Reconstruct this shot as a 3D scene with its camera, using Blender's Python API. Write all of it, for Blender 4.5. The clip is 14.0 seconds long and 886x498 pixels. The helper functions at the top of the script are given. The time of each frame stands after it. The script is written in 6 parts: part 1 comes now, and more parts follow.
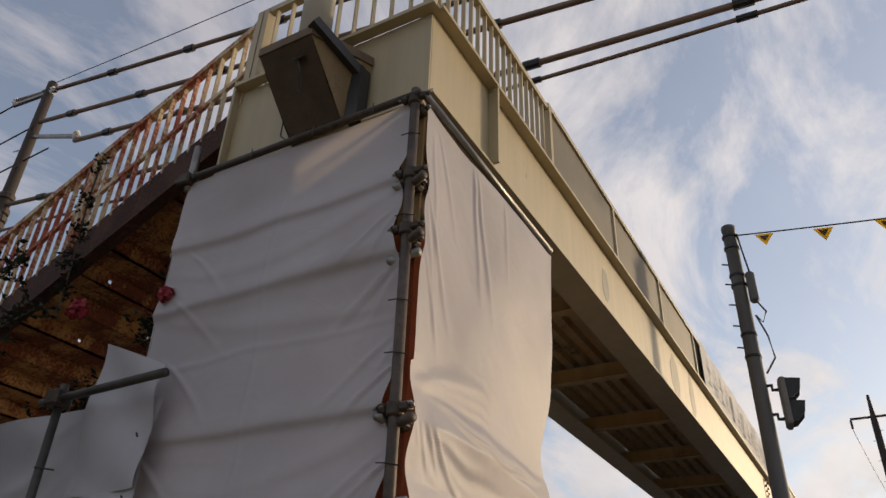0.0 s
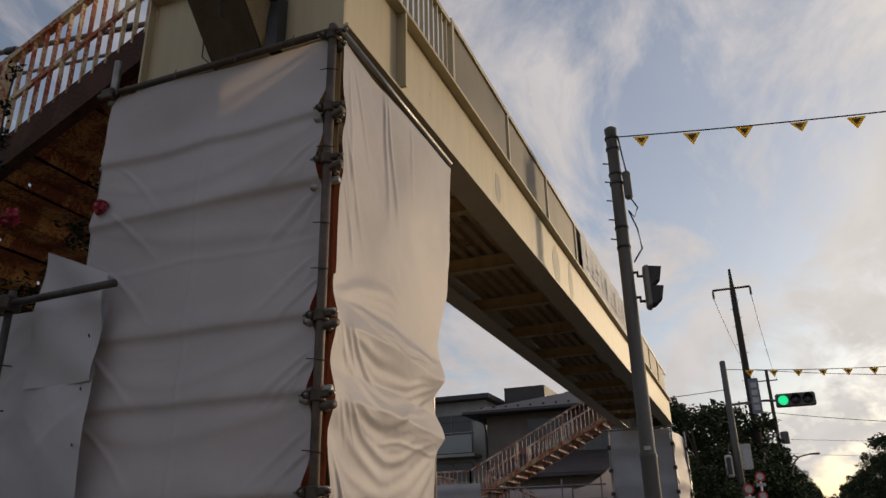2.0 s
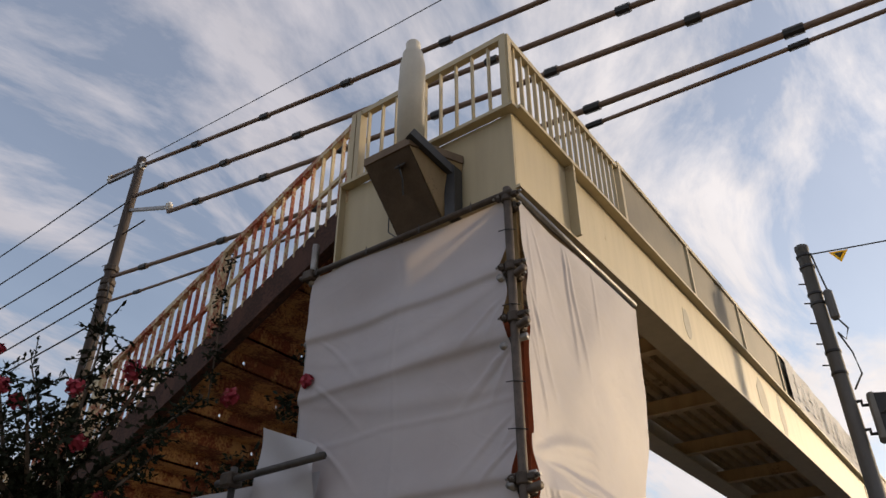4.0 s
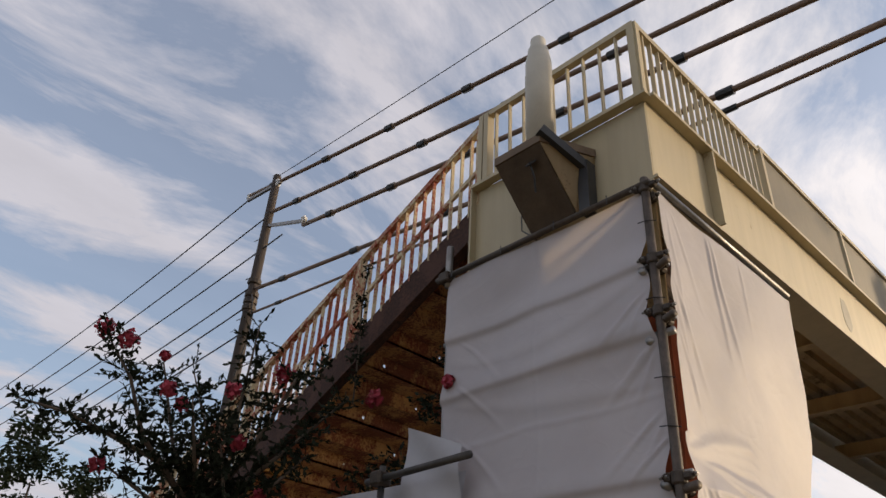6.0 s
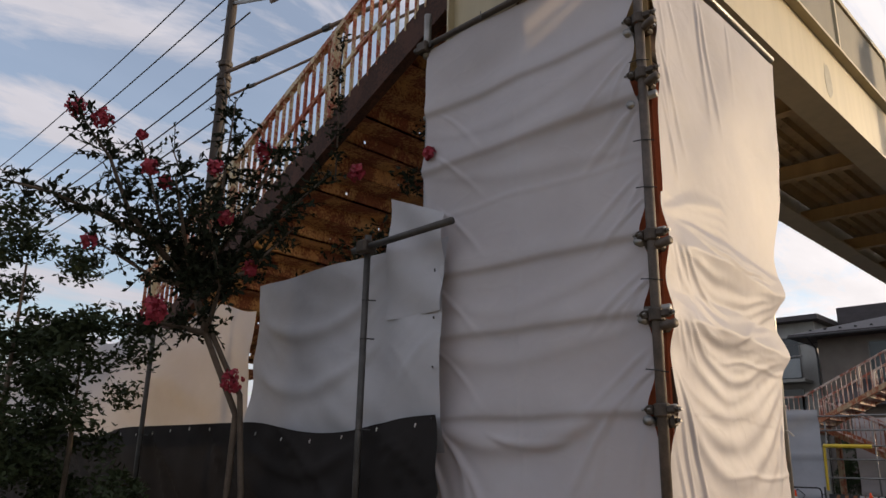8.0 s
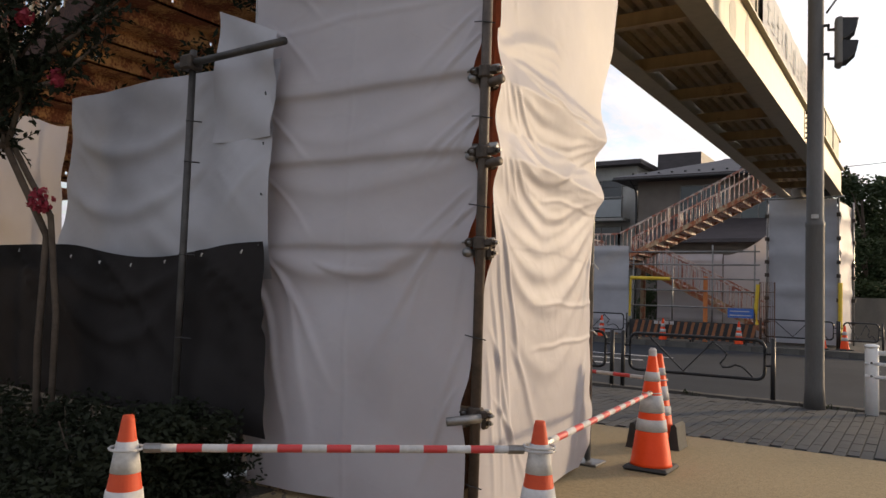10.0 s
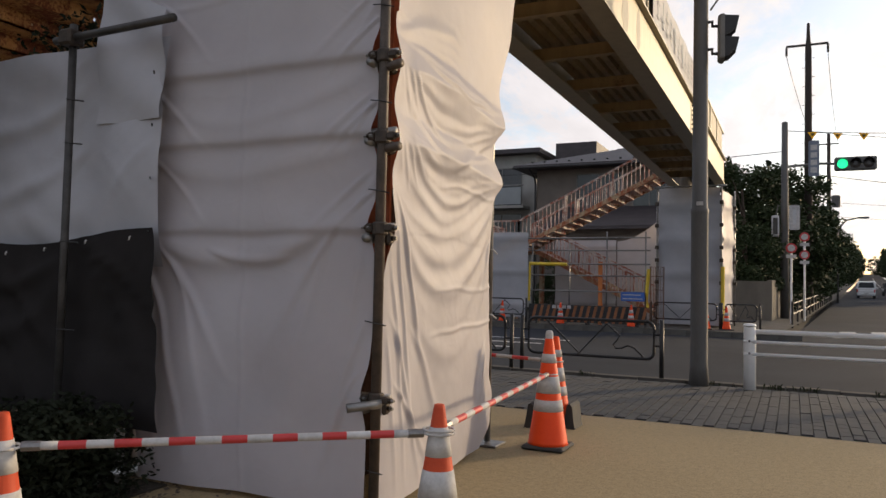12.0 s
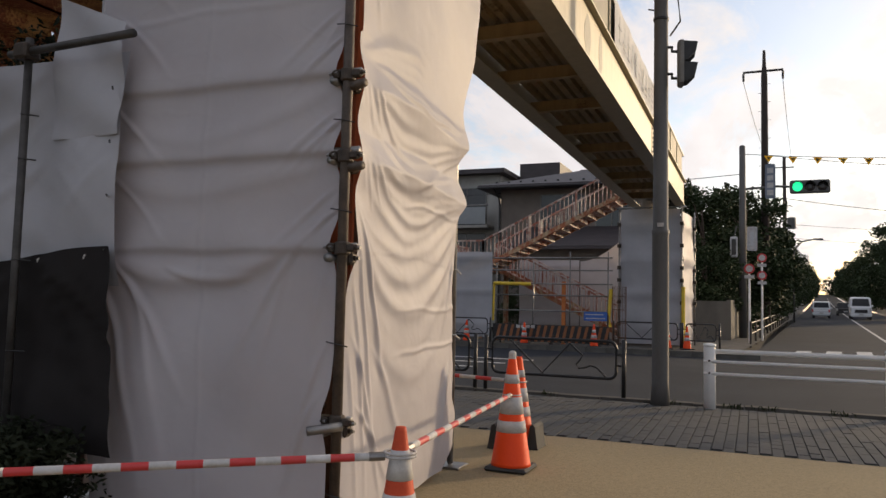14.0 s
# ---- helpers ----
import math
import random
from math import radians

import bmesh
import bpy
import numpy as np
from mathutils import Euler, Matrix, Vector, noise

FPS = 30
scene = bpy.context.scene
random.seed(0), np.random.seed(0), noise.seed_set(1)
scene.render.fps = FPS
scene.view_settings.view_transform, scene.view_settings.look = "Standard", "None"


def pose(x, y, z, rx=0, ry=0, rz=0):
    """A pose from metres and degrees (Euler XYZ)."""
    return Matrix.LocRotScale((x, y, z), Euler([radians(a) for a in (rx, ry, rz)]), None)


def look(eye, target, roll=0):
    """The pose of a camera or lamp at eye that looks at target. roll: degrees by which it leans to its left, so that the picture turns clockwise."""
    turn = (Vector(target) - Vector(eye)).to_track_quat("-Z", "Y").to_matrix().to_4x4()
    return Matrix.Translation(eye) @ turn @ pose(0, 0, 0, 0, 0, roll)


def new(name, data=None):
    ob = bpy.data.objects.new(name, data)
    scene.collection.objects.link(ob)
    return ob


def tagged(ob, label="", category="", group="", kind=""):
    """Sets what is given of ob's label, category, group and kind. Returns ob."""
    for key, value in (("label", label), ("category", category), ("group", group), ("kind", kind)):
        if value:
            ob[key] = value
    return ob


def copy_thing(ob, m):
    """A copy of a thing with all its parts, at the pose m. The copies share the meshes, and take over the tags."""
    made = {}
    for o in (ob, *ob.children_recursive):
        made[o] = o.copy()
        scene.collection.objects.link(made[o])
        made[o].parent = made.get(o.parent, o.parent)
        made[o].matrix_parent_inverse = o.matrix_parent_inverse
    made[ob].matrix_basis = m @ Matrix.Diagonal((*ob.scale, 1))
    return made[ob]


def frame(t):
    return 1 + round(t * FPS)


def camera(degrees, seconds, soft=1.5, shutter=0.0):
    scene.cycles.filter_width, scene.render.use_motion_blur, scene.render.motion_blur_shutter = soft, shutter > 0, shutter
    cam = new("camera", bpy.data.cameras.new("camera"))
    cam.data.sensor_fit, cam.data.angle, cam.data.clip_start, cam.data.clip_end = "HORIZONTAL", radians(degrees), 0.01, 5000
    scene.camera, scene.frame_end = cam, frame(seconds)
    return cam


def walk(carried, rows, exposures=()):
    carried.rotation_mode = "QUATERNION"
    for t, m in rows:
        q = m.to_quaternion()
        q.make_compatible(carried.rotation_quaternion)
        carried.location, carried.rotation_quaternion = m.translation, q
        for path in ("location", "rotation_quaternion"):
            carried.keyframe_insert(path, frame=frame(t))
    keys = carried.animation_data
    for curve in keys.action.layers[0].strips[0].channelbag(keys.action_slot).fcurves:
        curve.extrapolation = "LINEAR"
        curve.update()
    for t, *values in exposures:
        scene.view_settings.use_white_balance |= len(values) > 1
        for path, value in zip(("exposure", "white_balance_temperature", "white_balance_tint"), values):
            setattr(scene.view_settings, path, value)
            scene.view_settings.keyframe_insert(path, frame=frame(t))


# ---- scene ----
# ---------- camera ----------
cam = camera(61.7, 14.0, soft=1.5)
PATH = [
    (0.00, -0.178, 0.669, 1.339, 30.29, 31.13, 2.07),
    (0.50, -0.108, 0.405, 1.314, 27.26, 25.91, 4.63),
    (1.00, 0.036, 0.264, 1.317, 21.51, 25.03, 5.29),
    (1.50, 0.097, 0.156, 1.302, 20.61, 22.86, -0.73),
    (2.00, 0.080, -0.027, 1.284, 21.40, 21.42, -1.22),
    (2.50, 0.082, -0.087, 1.289, 22.02, 19.35, 2.33),
    (3.00, 0.077, -0.059, 1.302, 26.12, 21.08, 1.92),
    (3.50, 0.057, -0.082, 1.322, 32.66, 24.49, 0.64),
    (4.00, 0.041, -0.112, 1.352, 36.24, 32.46, -0.05),
    (4.20, 0.024, -0.117, 1.352, 38.62, 35.10, 1.18),
    (5.25, -0.023, -0.127, 1.333, 45.90, 37.20, 2.60),
    (6.30, -0.070, -0.138, 1.314, 46.96, 29.86, 2.91),
    (6.50, -0.090, -0.133, 1.289, 46.03, 28.13, 2.38),
    (7.00, -0.092, -0.133, 1.262, 46.00, 23.38, 2.45),
    (7.20, -0.086, -0.122, 1.249, 46.06, 21.57, 2.36),
    (9.30, -0.043, -0.095, 1.241, 40.37, 7.23, 1.85),
    (9.50, -0.028, -0.075, 1.236, 38.22, 5.79, 1.72),
    (10.00, -0.013, -0.037, 1.253, 32.88, 3.33, 1.88),
    (10.50, -0.007, -0.030, 1.244, 29.17, 2.83, 2.12),
    (11.00, -0.011, -0.028, 1.240, 27.58, 3.03, 2.16),
    (11.50, -0.003, -0.019, 1.245, 25.99, 2.82, 1.50),
    (12.00, -0.002, -0.019, 1.243, 25.37, 2.56, 1.23),
    (12.50, 0.002, -0.027, 1.238, 24.50, 2.21, 1.36),
    (13.00, 0.006, -0.016, 1.244, 22.86, 3.18, 1.45),
    (13.50, 0.001, -0.004, 1.240, 22.57, 3.96, 1.40),
    (14.00, 0.000, 0.000, 1.250, 22.68, 4.10, 1.34),
]
walk(cam, [(t, pose(x, y, z, 0, 0, yaw) @ pose(0, 0, 0, 90 + pitch, 0, 0) @ pose(0, 0, 0, 0, 0, roll)) for t, x, y, z, yaw, pitch, roll in PATH],
     exposures=[(0.0, -0.3), (0.5, -0.5), (1.2, -0.62), (2.0, -0.68), (3.0, -0.55), (4.0, -0.05), (7.0, 0.05), (9.5, 0.25), (10.5, 0.30), (11.5, 0.12), (14.0, -0.05)])

# ---------- light ----------
SUN_AZ, SUN_EL = 34.0, 11.0      # degrees from +y towards +x, and above the horizon
world = bpy.data.worlds.new("sky")
scene.world = world
world.use_nodes = True
wn, wl = world.node_tree.nodes, world.node_tree.links
wn.clear()


def wnode(kind, **sets):
    n = wn.new(kind)
    for k, v in sets.items():
        n.inputs[k].default_value = v
    return n


w_out, w_bg = wn.new("ShaderNodeOutputWorld"), wnode("ShaderNodeBackground", Strength=1.0)
w_sky = wn.new("ShaderNodeTexSky")
w_sky.sky_type, w_sky.sun_disc = "NISHITA", False
w_sky.sun_elevation, w_sky.sun_rotation = radians(SUN_EL), radians(SUN_AZ)
w_sky.dust_density, w_sky.ozone_density = 1.2, 1.5
w_co = wn.new("ShaderNodeTexCoord")
w_sep = wn.new("ShaderNodeSeparateXYZ")
wl.new(w_co.outputs["Generated"], w_sep.inputs[0])
# the cloud deck: the direction laid onto a flat layer overhead
w_den = wn.new("ShaderNodeMath"); w_den.operation = "ADD"; w_den.inputs[1].default_value = 0.16
w_abs = wn.new("ShaderNodeMath"); w_abs.operation = "MAXIMUM"; w_abs.inputs[1].default_value = 0.0
wl.new(w_sep.outputs[2], w_abs.inputs[0]); wl.new(w_abs.outputs[0], w_den.inputs[0])
w_div = wn.new("ShaderNodeVectorMath"); w_div.operation = "DIVIDE"
w_cmb = wn.new("ShaderNodeCombineXYZ")
for k in (0, 1, 2):
    wl.new(w_den.outputs[0], w_cmb.inputs[k])
wl.new(w_co.outputs["Generated"], w_div.inputs[0]); wl.new(w_cmb.outputs[0], w_div.inputs[1])
w_map = wn.new("ShaderNodeMapping")
w_map.inputs["Rotation"].default_value = (0, 0, radians(35)); w_map.inputs["Scale"].default_value = (1.0, 0.42, 0.15)
w_map.inputs["Location"].default_value = (3.1, 1.7, 0)
wl.new(w_div.outputs[0], w_map.inputs[0])
w_n1 = wnode("ShaderNodeTexNoise", Scale=3.0, Detail=12.0, Roughness=0.62, Distortion=0.5)
w_n2 = wnode("ShaderNodeTexNoise", Scale=6.5, Detail=6.0, Roughness=0.55)
wl.new(w_map.outputs[0], w_n1.inputs[0]); wl.new(w_map.outputs[0], w_n2.inputs[0])
w_r1 = wn.new("ShaderNodeValToRGB")
w_r1.color_ramp.elements[0].position, w_r1.color_ramp.elements[1].position = 0.42, 0.56
w_r1.color_ramp.elements[0].color, w_r1.color_ramp.elements[1].color = (0.26, 0.26, 0.26, 1), (1, 1, 1, 1)
wl.new(w_n1.outputs["Fac"], w_r1.inputs[0])
# clouds: lilac grey away from the sun, warm white towards it
w_dot = wn.new("ShaderNodeVectorMath"); w_dot.operation = "DOT_PRODUCT"
w_dot.inputs[1].default_value = (math.sin(radians(SUN_AZ)) * math.cos(radians(SUN_EL)), math.cos(radians(SUN_AZ)) * math.cos(radians(SUN_EL)), math.sin(radians(SUN_EL)))
wl.new(w_co.outputs["Generated"], w_dot.inputs[0])
w_r2 = wn.new("ShaderNodeValToRGB")
e = w_r2.color_ramp.elements
e[0].position, e[0].color = 0.20, (0.60, 0.58, 0.63, 1)
e[1].position, e[1].color = 0.97, (1.16, 1.09, 1.01, 1)
m_ = e.new(0.78); m_.color = (0.98, 0.92, 0.91, 1)
wl.new(w_dot.outputs["Value"], w_r2.inputs[0])
w_shade = wn.new("ShaderNodeMapRange"); w_shade.inputs[3].default_value, w_shade.inputs[4].default_value = 0.82, 1.18
wl.new(w_n2.outputs["Fac"], w_shade.inputs[0])
w_cl = wn.new("ShaderNodeVectorMath"); w_cl.operation = "MULTIPLY"
wl.new(w_r2.outputs[0], w_cl.inputs[0]); wl.new(w_shade.outputs[0], w_cl.inputs[1])
w_skys = wn.new("ShaderNodeVectorMath"); w_skys.operation = "SCALE"; w_skys.inputs["Scale"].default_value = 0.215
wl.new(w_sky.outputs[0], w_skys.inputs[0])
w_tint = wn.new("ShaderNodeVectorMath"); w_tint.operation = "MULTIPLY"; w_tint.inputs[1].default_value = (1.04, 1.0, 1.02)
wl.new(w_skys.outputs[0], w_tint.inputs[0])
w_mix = wn.new("ShaderNodeMix"); w_mix.data_type = "RGBA"
wl.new(w_r1.outputs[0], w_mix.inputs[0]); wl.new(w_tint.outputs[0], w_mix.inputs[6]); wl.new(w_cl.outputs[0], w_mix.inputs[7])
wl.new(w_mix.outputs[2], w_bg.inputs[0]); wl.new(w_bg.outputs[0], w_out.inputs[0])

sun = new("sun", bpy.data.lights.new("sun", "SUN"))
sun.data.energy, sun.data.angle, sun.data.color = 2.8, radians(4.0), (1.0, 0.75, 0.47)
sd = Vector((math.sin(radians(SUN_AZ)) * math.cos(radians(SUN_EL)), math.cos(radians(SUN_AZ)) * math.cos(radians(SUN_EL)), math.sin(radians(SUN_EL))))
sun.matrix_world = look(sd * 60, (0, 0, 0))


# ---------- materials ----------
class Mat:
    """A small wrapper: node(), link() and the Principled shader of a new material."""
    def __init__(self, name, rough=0.6, metal=0.0):
        self.m = bpy.data.materials.new(name)
        self.m.use_nodes = True
        self.t = self.m.node_tree
        self.b = self.t.nodes["Principled BSDF"]
        self.b.inputs["Roughness"].default_value, self.b.inputs["Metallic"].default_value = rough, metal
        self.co = self.t.nodes.new("ShaderNodeTexCoord").outputs["Object"]

    def node(self, kind, **sets):
        n = self.t.nodes.new(kind)
        for k, v in sets.items():
            n.inputs[k].default_value = v
        return n

    def link(self, a, b):
        self.t.links.new(a, b)

    def noise(self, scale, detail=4.0, rough=0.55, stretch=(1, 1, 1), distort=0.0):
        mp = self.node("ShaderNodeMapping", Scale=stretch)
        self.link(self.co, mp.inputs[0])
        n = self.node("ShaderNodeTexNoise", Scale=scale, Detail=detail, Roughness=rough, Distortion=distort)
        self.link(mp.outputs[0], n.inputs[0])
        return n.outputs["Fac"]

    def ramp(self, fac, stops):
        r = self.node("ShaderNodeValToRGB")
        els = r.color_ramp.elements
        els[0].position, els[0].color = stops[0][0], (*stops[0][1], 1)
        els[1].position, els[1].color = stops[-1][0], (*stops[-1][1], 1)
        for p, c in stops[1:-1]:
            els.new(p).color = (*c, 1)
        self.link(fac, r.inputs[0])
        return r.outputs[0]

    def mix(self, fac, a, b, how="MIX"):
        n = self.node("ShaderNodeMix")
        n.data_type, n.blend_type = "RGBA", how
        for v, k in ((fac, 0), (a, 6), (b, 7)):
            if isinstance(v, (int, float)):
                n.inputs[k].default_value = v
            elif isinstance(v, tuple):
                n.inputs[k].default_value = (*v, 1)
            else:
                self.link(v, n.inputs[k])
        return n.outputs[2]

    def color(self, c):
        if isinstance(c, tuple):
            self.b.inputs["Base Color"].default_value = (*c, 1)
        else:
            self.link(c, self.b.inputs["Base Color"])

    def bump(self, height, strength=0.3, dist=0.01):
        n = self.node("ShaderNodeBump", Strength=strength, Distance=dist)
        self.link(height, n.inputs["Height"])
        self.link(n.outputs[0], self.b.inputs["Normal"])
        return n.outputs[0]


def cloudy(name, dark, light, scale=3.0, fine=60.0, rough=0.6, metal=0.0, bump=0.2, dist=0.004, stretch=(1, 1, 1), gloss=0.5):
    """A plain surface with stains at one scale and grain at another."""
    a = Mat(name, rough, metal)
    a.b.inputs["Specular IOR Level"].default_value = gloss
    big, small = a.noise(scale, 5, 0.6, stretch), a.noise(fine, 3, 0.6, stretch)
    base = a.ramp(big, [(0.3, dark), (0.7, light)])
    a.color(a.mix(0.25, base, a.ramp(small, [(0.3, dark), (0.7, light)])))
    a.bump(small, bump, dist)
    return a.m


def sheet_material(name, dark, light, through_c, share, rough=0.55):
    """Woven plastic sheet that lets some light through."""
    a = Mat(name, rough)
    a.b.inputs["Specular IOR Level"].default_value = 0.30 if share > 0.15 else 0.1
    big, weave = a.noise(1.1, 5, 0.6), a.noise(420, 2, 0.5)
    c = a.ramp(big, [(0.3, dark), (0.7, light)])
    a.color(c)
    # fine creases: thin ridges where a warped noise crosses its middle
    folds = None
    for sc, st in ((1.6, (1.0, 1.0, 1.1)), (3.4, (0.9, 0.9, 1.0))):
        ridge = a.ramp(a.noise(sc, 2.0, 0.5, st, 0.4), [(0.46, (0, 0, 0)), (0.50, (1, 1, 1)), (0.54, (0, 0, 0))])
        folds = ridge if folds is None else a.mix(0.4, folds, ridge)
    nrm = a.bump(a.mix(0.35, a.mix(0.12, folds, weave), a.noise(7, 3, 0.5)), 0.20, 0.008)
    tr = a.node("ShaderNodeBsdfTranslucent", Color=(*through_c, 1))
    a.link(nrm, tr.inputs["Normal"])
    ms = a.node("ShaderNodeMixShader")
    ms.inputs[0].default_value = share
    a.link(a.b.outputs[0], ms.inputs[1]); a.link(tr.outputs[0], ms.inputs[2])
    a.link(ms.outputs[0], a.t.nodes["Material Output"].inputs[0])
    return a.m


def worn_paint(name, paint, paint2, rust1, rust2, amount, scale=2.2, rough=0.5):
    """Old paint with rust that breaks through in patches and runs."""
    a = Mat(name, rough)
    big = a.noise(scale, 7, 0.62, (1, 1, 0.55)); streak = a.noise(7, 4, 0.6, (1.0, 1.0, 0.12)); fine = a.noise(38, 4, 0.6)
    c = a.ramp(streak, [(0.3, paint2), (0.62, paint)])
    r = a.ramp(fine, [(0.35, rust1), (0.65, rust2)])
    mask = a.ramp(a.mix(0.35, big, fine), [(amount - 0.05, (1, 1, 1)), (amount + 0.04, (0, 0, 0))])
    a.color(a.mix(mask, c, r))
    a.link(a.ramp(mask, [(0, (rough,) * 3), (1, (0.9,) * 3)]), a.b.inputs["Roughness"])
    a.bump(a.mix(0.5, mask, fine), 0.25, 0.004)
    return a.m


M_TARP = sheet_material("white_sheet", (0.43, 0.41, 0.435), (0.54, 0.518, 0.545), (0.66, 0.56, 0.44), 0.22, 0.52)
# the same white sheet where it hangs in shade: cool shade put into its colour
M_TARP_SHADED = sheet_material("white_sheet_shaded", (0.34, 0.34, 0.365), (0.44, 0.44, 0.47), (0.55, 0.53, 0.50), 0.06)
M_NET = sheet_material("dark_net", (0.013, 0.012, 0.012), (0.028, 0.025, 0.025), (0.045, 0.039, 0.038), 0.10, 0.75)
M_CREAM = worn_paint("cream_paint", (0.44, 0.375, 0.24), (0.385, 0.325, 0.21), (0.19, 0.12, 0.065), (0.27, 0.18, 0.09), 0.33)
# browner than the girders' cream, with more and darker rust
M_UNDER = worn_paint("cream_paint_ochre", (0.42, 0.30, 0.145), (0.33, 0.23, 0.11), (0.105, 0.065, 0.036), (0.17, 0.105, 0.05), 0.40)
M_STAIR = worn_paint("red_rusty_paint", (0.55, 0.46, 0.28), (0.42, 0.33, 0.20), (0.26, 0.055, 0.03), (0.36, 0.12, 0.07), 0.50, 3.5)
M_BRICKRED = worn_paint("bare_primer", (0.52, 0.40, 0.25), (0.38, 0.28, 0.17), (0.30, 0.07, 0.035), (0.42, 0.16, 0.07), 0.52, 5.0, 0.7)
M_RUST = worn_paint("rusty_underside", (0.58, 0.33, 0.13), (0.46, 0.24, 0.09), (0.17, 0.055, 0.028), (0.28, 0.10, 0.05), 0.52, 3.0, 0.85)
M_FAINT = cloudy("faded_print", (0.40, 0.42, 0.44), (0.52, 0.53, 0.54), 6, 50, 0.7)
M_PATCH = cloudy("grey_touch_up", (0.23, 0.215, 0.17), (0.31, 0.29, 0.23), 6, 50, 0.6)
M_ORANGE = cloudy("orange_primer", (0.22, 0.045, 0.02), (0.42, 0.10, 0.035), 4, 50, 0.7)
M_PANEL = cloudy("drab_screen", (0.10, 0.085, 0.055), (0.16, 0.135, 0.088), 1.5, 30, 0.6, stretch=(1, 1, 0.3))
M_PIPE = cloudy("galvanised_pipe", (0.16, 0.155, 0.15), (0.34, 0.33, 0.32), 7, 90, 0.42, 0.8)
M_CLAMP = cloudy("dark_clamp", (0.028, 0.022, 0.018), (0.085, 0.065, 0.05), 20, 120, 0.6, 0.4)
M_BLACK = cloudy("black_metal", (0.018, 0.018, 0.02), (0.035, 0.034, 0.034), 9, 80, 0.45, 0.2)
M_POLE = cloudy("weathered_grey_pole", (0.075, 0.073, 0.07), (0.135, 0.13, 0.125), 3, 60, 0.65, 0.1, stretch=(1, 1, 0.3))
M_HOUSING = cloudy("grey_cast_housing", (0.16, 0.16, 0.155), (0.26, 0.26, 0.25), 6, 70, 0.6)
M_CONCRETE = cloudy("concrete", (0.26, 0.25, 0.23), (0.40, 0.39, 0.36), 1.6, 50, 0.85, stretch=(1, 1, 0.5))
M_WHITE = cloudy("white_paint", (0.74, 0.74, 0.73), (0.86, 0.86, 0.85), 4, 70, 0.45)
M_CONE = cloudy("orange_plastic", (0.74, 0.055, 0.008), (0.88, 0.085, 0.014), 5, 70, 0.5, gloss=0.25)
M_CONE2 = cloudy("faded_orange_plastic", (0.42, 0.05, 0.02), (0.58, 0.085, 0.03), 6, 70, 0.6, gloss=0.25)
M_BAND = cloudy("white_reflective_band", (0.34, 0.33, 0.325), (0.60, 0.59, 0.58), 11, 60, 0.85, gloss=0.2)
M_BANNER = cloudy("white_banner_cloth", (0.55, 0.55, 0.55), (0.68, 0.68, 0.67), 3, 60, 0.8)
M_RED = cloudy("red_band", (0.42, 0.03, 0.03), (0.55, 0.05, 0.05), 9, 80, 0.45)
M_RUBBER = cloudy("black_rubber", (0.02, 0.02, 0.021), (0.05, 0.048, 0.046), 9, 90, 0.8)
M_YELLOW = cloudy("yellow_plastic", (0.62, 0.42, 0.02), (0.75, 0.52, 0.04), 5, 60, 0.5)
M_ASPHALT = cloudy("asphalt", (0.028, 0.031, 0.037), (0.046, 0.050, 0.058), 0.35, 90, 0.95, bump=0.4, gloss=0.12)
_s = Mat("yellow_paving", 0.9)
_s1, _s2, _s3 = _s.noise(0.9, 5, 0.6), _s.noise(24, 6, 0.8), _s.noise(85, 3, 0.75)
_sc = _s.ramp(_s1, [(0.3, (0.23, 0.17, 0.082)), (0.7, (0.33, 0.25, 0.13))])
_sc = _s.mix(0.55, _sc, _s.ramp(_s2, [(0.35, (0.12, 0.09, 0.045)), (0.52, (0.30, 0.225, 0.115)), (0.68, (0.47, 0.37, 0.21))]))
_s.color(_s.mix(0.4, _sc, _s.ramp(_s3, [(0.35, (0.10, 0.075, 0.04)), (0.65, (0.46, 0.36, 0.21))])))
_s.bump(_s.mix(0.5, _s2, _s3), 0.7, 0.006)
M_SAND = _s.m
M_EARTH = cloudy("earth", (0.022, 0.018, 0.013), (0.05, 0.042, 0.03), 0.8, 40, 0.95)
# dirty cream of the lamp bracket, its shade painted in as dark brown
M_BRACKET = cloudy("shaded_brown_bracket", (0.085, 0.055, 0.032), (0.16, 0.11, 0.065), 5, 50, 0.7)
M_CORNER = cloudy("dirty_brown_pipe", (0.035, 0.028, 0.023), (0.12, 0.09, 0.07), 12, 90, 0.6, 0.2)
M_PALE = worn_paint("pale_rusty_paint", (0.60, 0.52, 0.46), (0.46, 0.36, 0.31), (0.26, 0.075, 0.05), (0.38, 0.15, 0.10), 0.50, 5.0)
M_FENCEPIPE = cloudy("dull_steel_pipe", (0.03, 0.028, 0.027), (0.085, 0.08, 0.076), 9, 90, 0.55, 0.4)
M_STRINGER = worn_paint("dark_rusty_stringer", (0.075, 0.028, 0.017), (0.045, 0.019, 0.012), (0.03, 0.013, 0.009), (0.055, 0.022, 0.014), 0.52, 4.0, 0.85)
M_MAST = cloudy("cream_grey_mast", (0.44, 0.42, 0.36), (0.55, 0.52, 0.45), 4, 60, 0.5)
M_PENNANT = cloudy("yellow_cloth", (0.62, 0.42, 0.03), (0.74, 0.54, 0.06), 6, 90, 0.7)
M_PRINT = cloudy("dark_print", (0.05, 0.04, 0.02), (0.10, 0.08, 0.03), 8, 60, 0.7)
M_ORANGEPOST = cloudy("orange_paint", (0.50, 0.14, 0.03), (0.62, 0.20, 0.05), 5, 60, 0.6)
